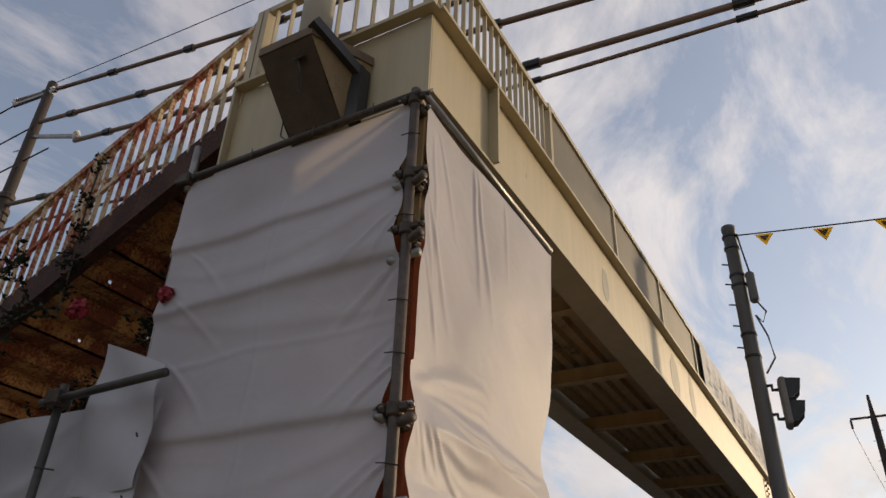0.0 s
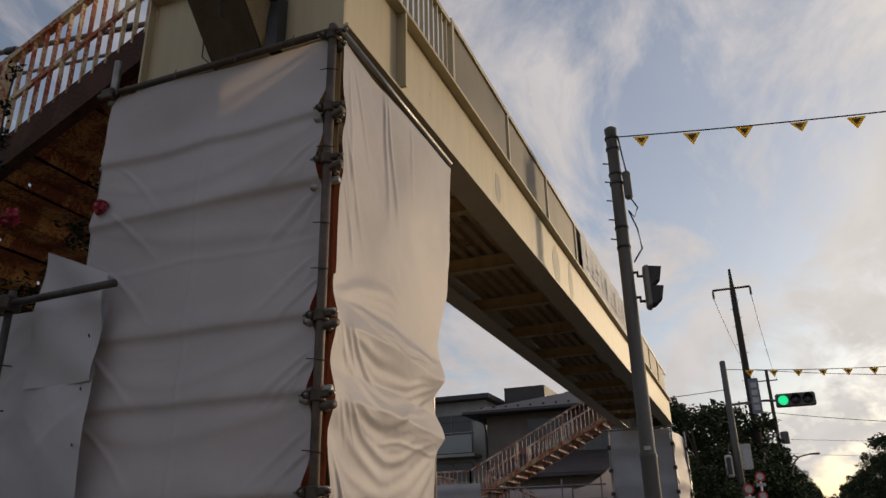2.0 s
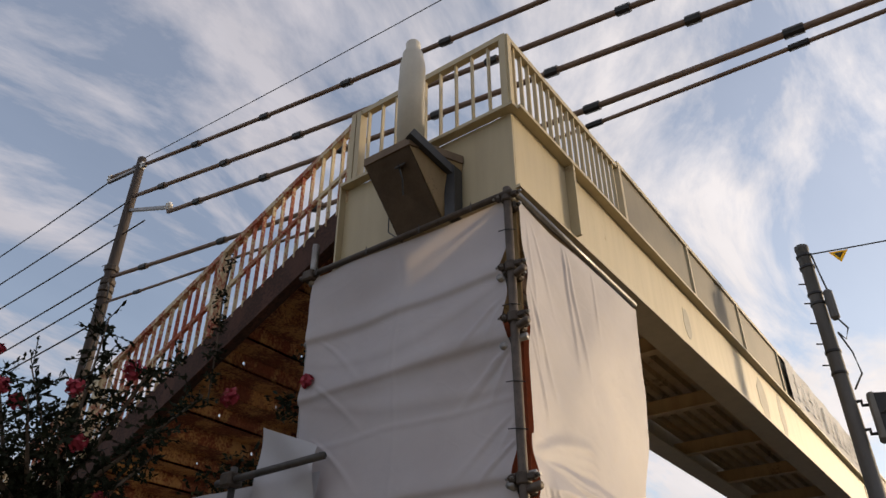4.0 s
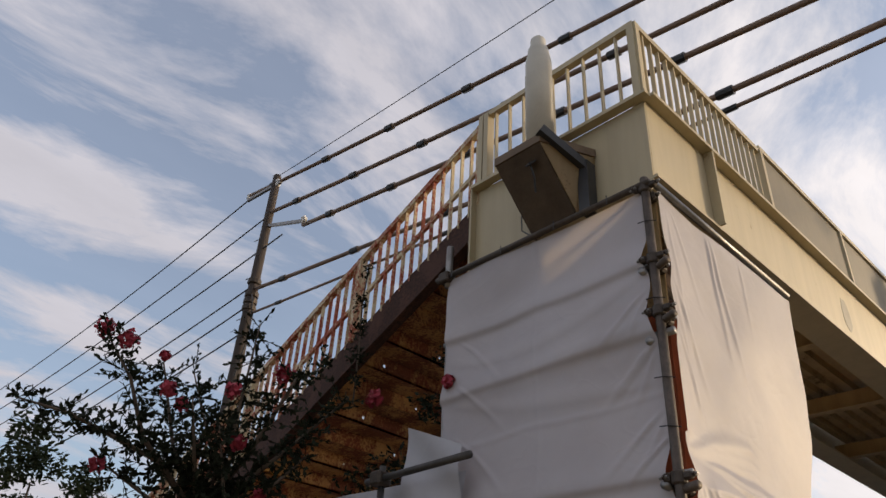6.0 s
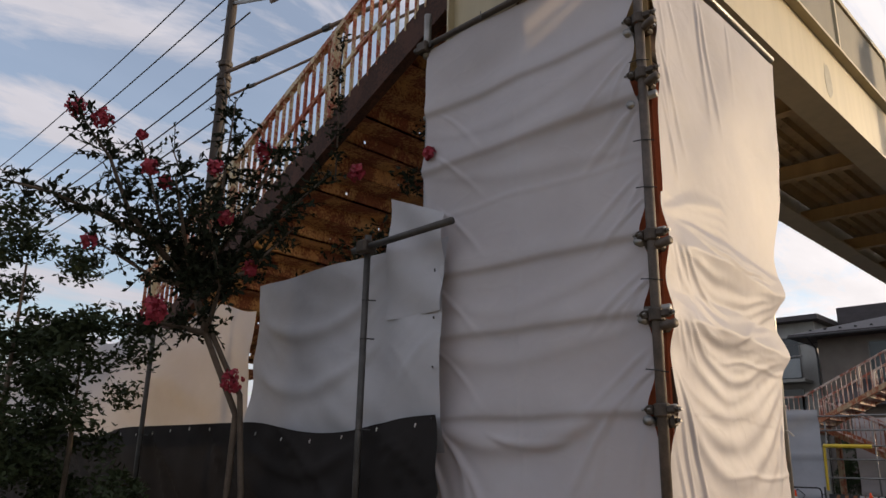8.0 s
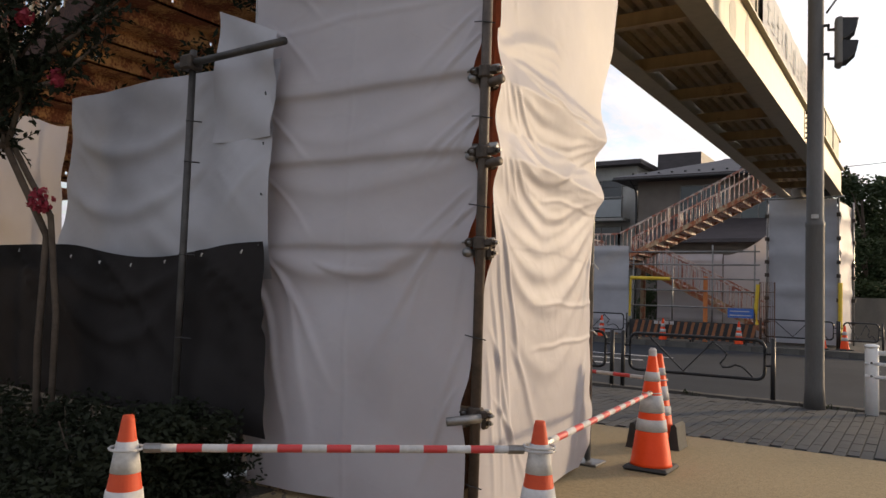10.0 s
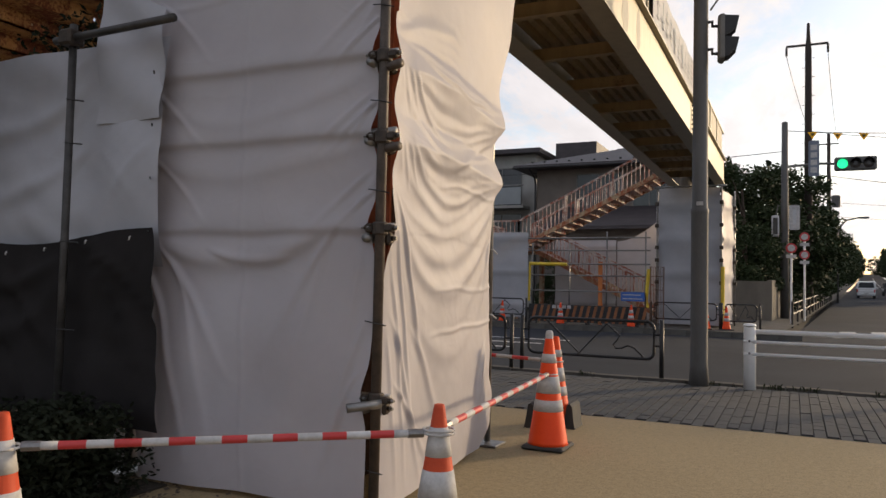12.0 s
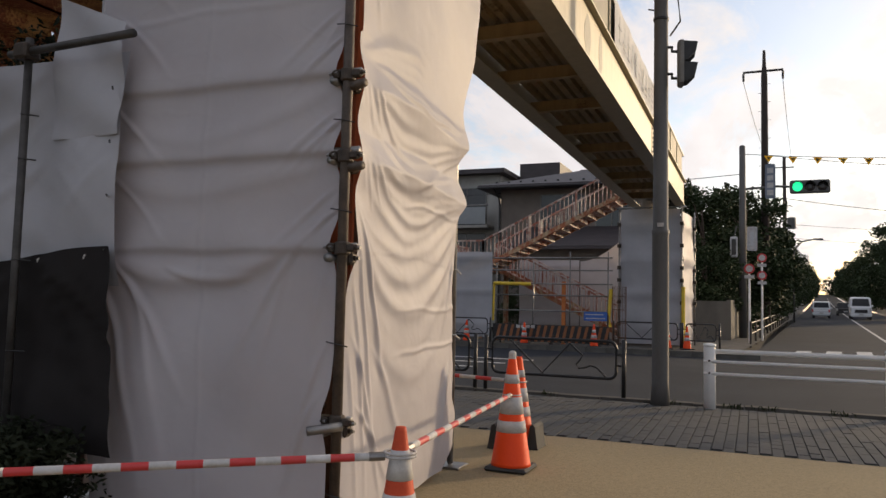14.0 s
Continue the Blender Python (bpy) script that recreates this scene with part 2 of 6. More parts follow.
M_DULLORANGE = cloudy("sun_bleached_orange", (0.20, 0.075, 0.03), (0.32, 0.13, 0.055), 5, 60, 0.7)
M_RUSTGATE = cloudy("rusty_mesh", (0.10, 0.05, 0.03), (0.20, 0.11, 0.07), 6, 60, 0.8)
M_BLUE = cloudy("blue_board", (0.03, 0.10, 0.38), (0.05, 0.14, 0.46), 5, 60, 0.5)
M_STUCCO = cloudy("beige_stucco", (0.13, 0.11, 0.095), (0.20, 0.17, 0.145), 1.2, 60, 0.9)
M_ROOF = cloudy("dark_roof_tiles", (0.035, 0.028, 0.030), (0.07, 0.058, 0.06), 1.5, 12, 0.6, stretch=(1, 1, 3))
M_GLASS = cloudy("window_glass", (0.03, 0.034, 0.04), (0.05, 0.055, 0.06), 1, 9, 0.12)
M_FRAME = cloudy("grey_window_frame", (0.12, 0.11, 0.10), (0.2, 0.19, 0.18), 4, 50, 0.5)
M_PANE = cloudy("frosted_pane", (0.22, 0.24, 0.25), (0.30, 0.32, 0.33), 1, 30, 0.3)
M_LEAF_FAR = cloudy("dark_leaf", (0.020, 0.032, 0.014), (0.05, 0.068, 0.027), 0.6, 7, 0.7, bump=0.0, gloss=0.15)
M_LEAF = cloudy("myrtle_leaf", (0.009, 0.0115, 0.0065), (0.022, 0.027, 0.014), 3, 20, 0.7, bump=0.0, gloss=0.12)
M_LEAF2 = cloudy("green_leaf", (0.016, 0.025, 0.011), (0.040, 0.052, 0.022), 3, 20, 0.7, bump=0.0, gloss=0.15)
M_PINK = cloudy("pink_petal", (0.20, 0.012, 0.028), (0.36, 0.03, 0.055), 9, 60, 0.7, bump=0.0)
M_POLE2 = cloudy("brown_concrete_pole", (0.034, 0.025, 0.021), (0.065, 0.05, 0.042), 2, 40, 0.85, stretch=(1, 1, 0.3))
M_SLEEVE = cloudy("brown_cable_sleeve", (0.14, 0.09, 0.065), (0.26, 0.18, 0.13), 2, 20, 0.7)
M_MARK = cloudy("worn_road_paint", (0.38, 0.38, 0.37), (0.62, 0.61, 0.60), 3, 40, 0.8)
M_CARWHITE = cloudy("white_car_paint", (0.62, 0.63, 0.64), (0.70, 0.71, 0.72), 1, 20, 0.25)
M_PLATE = cloudy("blue_grey_plate", (0.14, 0.17, 0.22), (0.19, 0.22, 0.28), 3, 40, 0.5)
M_DARKLENS = cloudy("dark_lens", (0.02, 0.018, 0.018), (0.04, 0.035, 0.035), 5, 50, 0.2)
_g = Mat("green_signal_light", 0.3)
_g.color((0.02, 0.5, 0.25))
_g.b.inputs["Emission Color"].default_value, _g.b.inputs["Emission Strength"].default_value = (0.02, 0.9, 0.32, 1), 1.4
M_GREEN = _g.m
M_KERB = cloudy("dark_kerb_concrete", (0.075, 0.07, 0.064), (0.15, 0.142, 0.13), 2.5, 60, 0.95, gloss=0.1)
_b = Mat("grey_paving_block", 0.85)
_oi = _b.node("ShaderNodeObjectInfo").outputs["Random"]
_bg = _b.noise(0.9, 4, 0.6); _fn = _b.noise(70, 3, 0.6)
_bc = _b.mix(0.35, _b.ramp(_bg, [(0.3, (0.036, 0.036, 0.038)), (0.7, (0.066, 0.065, 0.065))]), _b.ramp(_oi, [(0.0, (0.030, 0.030, 0.031)), (1.0, (0.074, 0.072, 0.072))]))
_b.color(_b.mix(0.25, _bc, _b.ramp(_fn, [(0.3, (0.035, 0.035, 0.035)), (0.7, (0.10, 0.10, 0.10))])))
_b.bump(_fn, 0.4, 0.004)
M_BLOCK = _b.m
M_BED = cloudy("dark_joint_mortar", (0.015, 0.015, 0.015), (0.030, 0.029, 0.028), 4, 60, 0.95)
M_GARDENWALL = cloudy("weathered_block_wall", (0.10, 0.09, 0.075), (0.19, 0.17, 0.14), 1.2, 40, 0.9, stretch=(1, 1, 0.4))
M_BARK = cloudy("bark", (0.05, 0.035, 0.025), (0.12, 0.09, 0.065), 8, 50, 0.9)


# ---------- builders ----------
WORLD = {}


def thing(name, at=(0, 0, 0), label="", category="", group="", kind=""):
    ob = new(name)
    ob.location = at
    ob.empty_display_size = 0.2
    WORLD[ob] = Matrix.Translation(at)
    return tagged(ob, label, category, group, kind)


def part(name, bm, material, parent=None, label="", smooth=False):
    me = bpy.data.meshes.new(name)
    bmesh.ops.recalc_face_normals(bm, faces=bm.faces)
    if smooth:
        for f in bm.faces:
            f.smooth = True
    bm.to_mesh(me)
    bm.free()
    me.materials.append(material)
    ob = new(name, me)
    if parent:
        ob.parent = parent
        ob.matrix_parent_inverse = WORLD.get(parent, Matrix()).inverted()
    return tagged(ob, label)


def piece(name, me, m, parent):
    """An object of its own on shared mesh data."""
    ob = new(name, me)
    ob.parent = parent
    ob.matrix_parent_inverse = WORLD.get(parent, Matrix()).inverted()
    ob.matrix_basis = m
    return ob


def box(bm, x0, x1, y0, y1, z0, z1, bevel=0.0):
    r = bmesh.ops.create_cube(bm, size=1.0, matrix=Matrix.LocRotScale(((x0 + x1) / 2, (y0 + y1) / 2, (z0 + z1) / 2), None, (abs(x1 - x0), abs(y1 - y0), abs(z1 - z0))))
    if bevel:
        bmesh.ops.bevel(bm, geom=list({e for v in r["verts"] for e in v.link_edges}), offset=bevel, segments=1, affect="EDGES")
    return bm


def frame_of(p, q, up=(0, 0, 1)):
    p, q = Vector(p), Vector(q)
    d = (q - p).normalized()
    s = d.cross(Vector(up))
    if s.length < 1e-4:
        s = d.cross(Vector((1, 0, 0)))
    s.normalize()
    return p, q, d, s, s.cross(d)


def bar(bm, p, q, w, h, up=(0, 0, 1)):
    """A straight bar of rectangular section, w across and h up."""
    p, q, d, s, u = frame_of(p, q, up)
    vs = [bm.verts.new(c + s * a * w / 2 + u * b * h / 2) for c in (p, q) for a, b in ((-1, -1), (1, -1), (1, 1), (-1, 1))]
    for f in ((0, 1, 2, 3), (7, 6, 5, 4), (0, 4, 5, 1), (1, 5, 6, 2), (2, 6, 7, 3), (3, 7, 4, 0)):
        bm.faces.new([vs[i] for i in f])
    return bm


def tube(bm, pts, r, seg=8, r2=None, cap=True):
    """A round tube along points; r2: the radius at its end."""
    pts = [Vector(p) for p in pts]
    rings = []
    for i, p in enumerate(pts):
        d = (pts[min(i + 1, len(pts) - 1)] - pts[max(i - 1, 0)]).normalized()
        s = d.cross(Vector((0, 0, 1)))
        if s.length < 1e-3:
            s = Vector((1, 0, 0))
        s.normalize()
        u = s.cross(d)
        k = r if r2 is None else r + (r2 - r) * i / max(1, len(pts) - 1)
        rings.append([bm.verts.new(p + (s * math.cos(a) + u * math.sin(a)) * k) for a in [2 * math.pi * j / seg for j in range(seg)]])
    for a, b in zip(rings, rings[1:]):
        for j in range(seg):
            bm.faces.new((a[j], a[(j + 1) % seg], b[(j + 1) % seg], b[j]))
    if cap:
        bm.faces.new(rings[0]); bm.faces.new(rings[-1][::-1])
    return bm


def lathe(bm, at, profile, seg=20):
    """A turned body: profile of (radius, height)."""
    rings = [[bm.verts.new((at[0] + r * math.cos(2 * math.pi * j / seg), at[1] + r * math.sin(2 * math.pi * j / seg), at[2] + z)) for j in range(seg)] for r, z in profile]
    for a, b in zip(rings, rings[1:]):
        for j in range(seg):
            bm.faces.new((a[j], a[(j + 1) % seg], b[(j + 1) % seg], b[j]))
    bm.faces.new(rings[0][::-1]); bm.faces.new(rings[-1])
    return bm


def prism(bm, poly, axis, a, b):
    """A polygon of two coordinates, drawn out along an axis from a to b."""
    def put(u, v, w):
        return {"x": (w, u, v), "y": (u, w, v), "z": (u, v, w)}[axis]
    lo, hi = [bm.verts.new(put(u, v, a)) for u, v in poly], [bm.verts.new(put(u, v, b)) for u, v in poly]
    n = len(poly)
    for i in range(n):
        bm.faces.new((lo[i], lo[(i + 1) % n], hi[(i + 1) % n], hi[i]))
    bm.faces.new(lo[::-1]); bm.faces.new(hi)
    return bm


def grid(bm, nu, nv, fn):
    """A sheet: fn(u, v) gives the place, u and v from 0 to 1."""
    vs = [[bm.verts.new(fn(i / nu, j / nv)) for i in range(nu + 1)] for j in range(nv + 1)]
    for j in range(nv):
        for i in range(nu):
            bm.faces.new((vs[j][i], vs[j][i + 1], vs[j + 1][i + 1], vs[j + 1][i]))
    return bm


B = bmesh.new

# ---------- ground ----------
ROAD = -0.13
ground = tagged(part("ground", grid(B(), 40, 40, lambda u, v: (-1500 + 3000 * u, -1500 + 3000 * v, ROAD - 0.02)), M_EARTH), "dark bare earth reaching to the horizon", "ground", kind="structure")
road = tagged(part("road", box(B(), -70, 90, 10.35, 22.1, ROAD - 0.015, ROAD), M_ASPHALT), "worn grey asphalt road under the footbridge", "road", kind="structure")


def rise(y):
    """The side road climbs gently away from the crossing."""
    return ROAD + 0.004 + max(0.0, y - 30) * 0.014 + max(0.0, y - 60) ** 2 * 0.00003


def road_x(y, k):
    """The side road bears slightly to the right: its left edge at k = 0, its right edge at k = 1."""
    return 0.2 + 0.075 * (y - 28) + k * 8.4


def far_y(v):
    return 22.1 + 420 * v * v


side_road = tagged(part("side_road", grid(B(), 2, 60, lambda u, v: (road_x(far_y(v), u), far_y(v), rise(far_y(v)))), M_ASPHALT), "grey asphalt side road climbing into the distance", "road", kind="structure")
verge = tagged(part("verge", grid(B(), 2, 60, lambda u, v: (road_x(far_y(v), 1) + 0.2 + 60 * u, far_y(v), rise(far_y(v)) + 0.1)), M_EARTH), "earth verge under the roadside trees", "verge", kind="structure")
side_walk = tagged(part("side_pavement", grid(B(), 2, 60, lambda u, v: (road_x(far_y(v), 0) - 0.2 - 2.2 * u, far_y(v) + 0.3, rise(far_y(v)) + 0.13)), M_KERB), "grey pavement beside the side road", "pavement", kind="structure")
sand = tagged(part("pavement", box(B(), -30, 40, -12, 7.05, -0.14, 0.0), M_SAND), "sandy yellow resin-bound pavement", "pavement", kind="structure")
base = tagged(part("pavement_base", box(B(), -30, 40, 7.05, 10.12, -0.14, -0.012), M_BED), "dark mortar bed under the paving blocks", "pavement", kind="structure")
far_pave = tagged(part("pavement_far", box(B(), -60, -0.3, 22.35, 31, -0.14, 0.012), M_KERB), "grey pavement across the road", "pavement", kind="structure")

# ---------- footbridge ----------
GX, GX2 = -1.95, -3.63            # the outer faces of the two girders
Y0, Y1 = 3.54, 24.5
ZB, ZT = 4.51, 5.2
RAIL = 6.0
bridge = thing("footbridge", (-2.8, 14, 0), "cream-painted steel footbridge with rust stains over a road", "footbridge")


def girder(x, side):
    """A plate girder: the web, with its two flanges as parts of it."""
    web = part("girder", box(B(), x - 0.014 * side, x, Y0, Y1, ZB, ZT), M_CREAM, bridge)
    part("bottom_flange", box(B(), x - 0.26 * side, x + 0.035 * side, Y0 - 0.02, Y1, ZB - 0.025, ZB - 0.001), M_CREAM, web)
    part("top_flange", box(B(), x - 0.10 * side, x + 0.085 * side, Y0 - 0.02, Y1, ZT + 0.001, ZT + 0.03), M_CREAM, web)
    return web


g1 = girder(GX - 0.04, 1)
g2 = girder(GX2 + 0.04, -1)
part("stiffener", box(B(), GX - 0.039, GX + 0.04, 4.35, 4.374, ZB + 0.001, ZT), M_CREAM, g1)
# grey patches of touch-up paint, a splice plate with its bolts
for y, w_, z0, z1 in ((9.55, 0.42, 4.50, 5.10), (10.45, 0.28, 4.48, 5.17), (6.92, 0.20, 4.62, 4.98)):
    n_ = 14
    ring = [(y + w_ * (0.5 + 0.12 * noise.noise(Vector((k, y, 0)))) * math.cos(2 * math.pi * k / n_), (z0 + z1) / 2 + (z1 - z0) * (0.5 + 0.15 * noise.noise(Vector((k * 0.7, 5, y)))) * math.sin(2 * math.pi * k / n_)) for k in range(n_)]
    part("paint_patch", prism(B(), ring, "x", GX - 0.039, GX - 0.0375), M_PATCH, g1, "grey patch of touch-up paint")
splice = part("splice_plate", box(B(), GX - 0.039, GX - 0.028, 16.3, 16.75, ZB + 0.05, ZT - 0.05), M_CREAM, g1)
for k in range(6):
    for dy in (0.1, 0.35):
        part("bolt", lathe(B(), (0, 0, 0), [(0.022, 0), (0.022, 0.02), (0.012, 0.03)], 6), M_CLAMP, splice).matrix_basis = pose(GX - 0.028, 16.3 + dy, ZB + 0.11 + 0.1 * k, 0, 90, 0)
# end beam across the landing
eb = part("end_beam", box(B(), GX2 - 0.02, GX - 0.041, Y0 - 0.018, Y0 - 0.004, 4.40, ZT - 0.012), M_CREAM, bridge)
part("top_flange", box(B(), GX2 - 0.02, GX + 0.02, Y0 - 0.10, Y0 - 0.021, ZT - 0.010, ZT + 0.02), M_CREAM, eb)
part("bottom_flange", box(B(), GX2 - 0.02, GX - 0.05, Y0 - 0.08, Y0 - 0.021, 4.385, 4.41), M_CREAM, eb)
part("end_stiffener", box(B(), GX2 - 0.04, GX2 - 0.022, Y0 - 0.08, Y0 + 0.10, ZB - 0.2, ZT + 0.02), M_CREAM, bridge)
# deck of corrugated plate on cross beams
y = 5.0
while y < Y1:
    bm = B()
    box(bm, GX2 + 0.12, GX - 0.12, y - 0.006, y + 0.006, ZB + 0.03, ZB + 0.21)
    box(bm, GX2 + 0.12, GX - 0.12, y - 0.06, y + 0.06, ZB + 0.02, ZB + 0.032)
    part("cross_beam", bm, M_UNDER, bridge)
    y += 1.79
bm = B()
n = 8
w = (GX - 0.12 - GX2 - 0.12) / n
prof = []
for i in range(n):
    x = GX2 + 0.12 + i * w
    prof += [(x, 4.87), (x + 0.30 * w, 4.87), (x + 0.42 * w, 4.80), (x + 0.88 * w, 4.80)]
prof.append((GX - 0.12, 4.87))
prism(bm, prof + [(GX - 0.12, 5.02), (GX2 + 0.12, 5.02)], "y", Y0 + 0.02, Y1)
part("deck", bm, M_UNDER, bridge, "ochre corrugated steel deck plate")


# ---------- railings ----------
def rail_run(owner, p, q, gap, mat, bar_w=0.034, height=0.80, posts=(), top=(0.06, 0.055), z_off=0.0, lower=False):
    """A level or sloping railing: a top rail, a lower rail, posts and bars."""
    p, q = Vector(p), Vector(q)
    n = max(1, round((q - p).length / gap))
    up = Vector((0, 0, height))
    part("top_rail", bar(B(), p + up, q + up, *top), mat, owner)
    if lower:
        part("lower_rail", bar(B(), p + up * 0.42, q + up * 0.42, 0.03, 0.04), mat, owner)
    for i in range(1, n):
        c = p.lerp(q, i / n)
        part("bar", bar(B(), c + Vector((0, 0, z_off)), c + up, bar_w, 0.014, up=(q - p)), mat, owner)
    for k in posts:
        c = p.lerp(q, k)
        part("post", bar(B(), c + Vector((0, 0, z_off)), c + up * 1.01, 0.085, 0.05, up=(q - p)), mat, owner)


railing = thing("bridge_railing", (GX, Y0, ZT), "cream-painted steel bar railing along the footbridge deck", "railing")
RX = GX - 0.07
rail_run(railing, (RX, Y0, ZT + 0.03), (RX, 5.62, ZT + 0.03), 0.115, M_CREAM, posts=(0.0, 1.0))
rail_run(railing, (RX, Y0, ZT + 0.03), (GX2 + 0.02, Y0, ZT + 0.03), 0.155, M_CREAM, posts=(0.0, 0.96, 1.0))
part("top_rail", bar(B(), (RX, 5.62, RAIL + 0.08), (RX, Y1, RAIL + 0.08), 0.06, 0.055), M_CREAM, railing)
part("top_rail", bar(B(), (GX2 + 0.07, 5.2, RAIL + 0.08), (GX2 + 0.07, Y1, RAIL + 0.08), 0.06, 0.055), M_CREAM, railing)
y = 5.65
while y < Y1 - 0.5:
    part("post", box(B(), RX - 0.02, RX + 0.03, y - 0.02, y + 0.02, ZT + 0.025, RAIL + 0.06), M_CREAM, railing)
    part("screen_panel", box(B(), RX - 0.006, RX + 0.006, y + 0.025, y + 1.80, ZT + 0.06, RAIL + 0.05), M_PANEL, railing, "drab brown screen panel with streaks")
    part("screen_panel", box(B(), GX2 + 0.06, GX2 + 0.075, y + 0.025, y + 1.80, ZT + 0.06, RAIL + 0.05), M_PANEL, railing, "drab brown screen panel with streaks")
    y += 1.845
bm = B()
grid(bm, 40, 6, lambda u, v: (GX - 0.01 + 0.008 * math.sin(u * 40), 11.45 + 7.2 * u, ZT + 0.14 + (RAIL - ZT - 0.06) * v))
banner = part("banner", bm, M_BANNER)
tagged(banner, "long white cloth banner with washed-out lettering tied to the railing", "banner")

rb = random.Random(4)
for k in range(15):
    y = 11.7 + 0.46 * k
    for j in range(rb.randint(3, 5)):
        bm = B()
        if rb.random() < 0.5:
            box(bm, GX + 0.006, GX + 0.009, y + 0.02, y + 0.32, ZT + 0.28 + 0.12 * j, ZT + 0.31 + 0.12 * j)
        else:
            box(bm, GX + 0.006, GX + 0.009, y + 0.06 + 0.05 * j, y + 0.09 + 0.05 * j, ZT + 0.25, ZT + 0.70)
        part("lettering_bar", bm, M_FAINT, banner)

# ---------- stairs down to the pavement ----------
SL = 0.5
stair = thing("bridge_stairs", (-3.75, 4.4, 0), "steel stair flight with flaking cream paint and red rust", "stairs")
SX0, SX1 = -3.75, -9.0
SY0, SY1 = 3.56, 5.3
STEP_Z = 5.02


def flight(owner, x0, z0, x1, ya, yb, slope, sgn, mat, tread_mat, deep=0.30):
    """Two stringers, treads and soffit plates from (x0, z0) down to x1."""
    z1 = z0 - slope * abs(x1 - x0)
    for yy in (ya, yb):
        st = part("stringer", prism(B(), [(x0, z0 + 0.05), (x0, z0 - deep), (x1, z1 - deep), (x1, z1 + 0.05)], "y", yy - 0.008, yy + 0.008), mat, owner)
        part("flange", prism(B(), [(x0, z0 - deep - 0.001), (x0, z0 - deep - 0.02), (x1, z1 - deep - 0.02), (x1, z1 - deep - 0.001)], "y", yy - 0.05, yy + 0.05), mat, st)
    n = int(abs(x1 - x0) / 0.30)
    for i in range(n):
        a = x0 + sgn * 0.30 * i
        z = z0 - 0.30 * slope * (i + 1)
        bm = B()
        box(bm, a, a + sgn * 0.31, ya + 0.02, yb - 0.02, z - 0.02, z)
        hy, hz, hs = ya + 0.3 + (yb - ya - 0.6) * ((i * 0.618) % 1.0), z + 0.05, 0.011 + 0.007 * ((i * 0.37) % 1.0)
        t0, t1 = sorted((a, a + sgn * 0.012))
        box(bm, t0, t1, ya + 0.02, hy - hs, z - 0.02, z + 0.30 * slope - 0.02)        # riser, rusted through at one spot
        box(bm, t0, t1, hy + hs, yb - 0.02, z - 0.02, z + 0.30 * slope - 0.02)
        box(bm, t0, t1, hy - hs, hy + hs, z - 0.02, hz - hs)
        box(bm, t0, t1, hy - hs, hy + hs, hz + hs, z + 0.30 * slope - 0.02)
        part("tread", bm, tread_mat, owner)
    return z1


z_end = flight(stair, SX0, STEP_Z, SX1, SY0, SY1, SL, -1, M_STRINGER, M_RUST)
for yy in (SY0, SY1):
    p, q = (SX0 + 0.1, yy, STEP_Z + 0.12), (SX1, yy, z_end + 0.12)
    rail_run(stair, p, q, 0.135, M_STAIR, bar_w=0.036, height=0.82, posts=(0.0, 0.30, 0.62, 0.93), lower=True, z_off=-0.08)
bm = B()
box(bm, SX1 - 1.3, SX1, SY0, SY1, z_end - 0.12, z_end)
part("landing", bm, M_RUST, stair)
z2 = flight(stair, SX1 - 1.3, z_end, SX1 - 1.3 - z_end / SL, SY0, SY1, SL, -1, M_RUST, M_RUST)

# ---------- scaffold tower round the pier ----------
TX0, TX1, TY0, TY1 = -1.97, -3.80, 3.42, 5.34
TOPZ = 4.34
scaffold = thing("pier_scaffold", (-2.9, 4.4, 0), "galvanised scaffold pipe frame round the bridge pier", "scaffold")
for x, y in ((TX0 - 0.02, TY0 - 0.03), (TX1, TY0), (TX0 - 0.17, TY1 + 0.02), (TX1, TY1)):
    bm = B()
    tube(bm, [(x, y, 0.03), (x if y < 4 else x + 0.06, y if y < 4 else y - 0.20, TOPZ + 0.06 if y < 4 else TOPZ - 0.03)], 0.028 if x > -2.1 and y < 4 else 0.0243, 12)
    pst = part("standard", bm, M_CORNER if (x > -2.1 and y < 4) else M_PIPE, scaffold, smooth=True)
    bm = B()
    box(bm, x - 0.11, x + 0.11, y - 0.11, y + 0.11, 0.0, 0.018, 0.005)
    tube(bm, [(x, y, 0.0), (x, y, 0.14)], 0.018, 8)
    part("base_plate", bm, M_PIPE, pst)
LEVELS = (0.62, 1.53, 2.05, 2.48, 3.30, 3.77)
JOINTS = (0.62, 1.52, 2.01, 2.45, 3.42, 3.78)
for z in LEVELS:
    part("ledger", tube(B(), [(TX0 + 0.035, TY0 + 0.02, z), (TX1 - 0.06, TY0 + 0.02, z)], 0.0243, 8), M_PIPE, scaffold, smooth=True)
    part("transom", tube(B(), [(TX0 - 0.09, TY0 - 0.065, z - 0.06), (TX0 - 0.235, TY1 + 0.12, z - 0.06)], 0.0243, 8), M_PIPE, scaffold, smooth=True)
part("ledger", tube(B(), [(TX0 + 0.03, TY0 - 0.05, TOPZ), (TX1 - 0.12, TY0 - 0.05, TOPZ)], 0.0243, 10), M_CLAMP, scaffold, smooth=True)
part("transom", tube(B(), [(TX0 + 0.04, TY0 - 0.02, TOPZ), (TX0 + 0.02, TY1 + 0.02, TOPZ)], 0.0243, 10), M_PIPE, scaffold, smooth=True)
column = thing("bridge_pier", (-2.8, 4.4, 0), "orange-primed steel pier column inside the scaffold", "pier")
part("shaft", box(B(), -3.2, -2.45, 4.0, 4.75, 0.0, ZB - 0.03, 0.03), M_STRINGER, column)
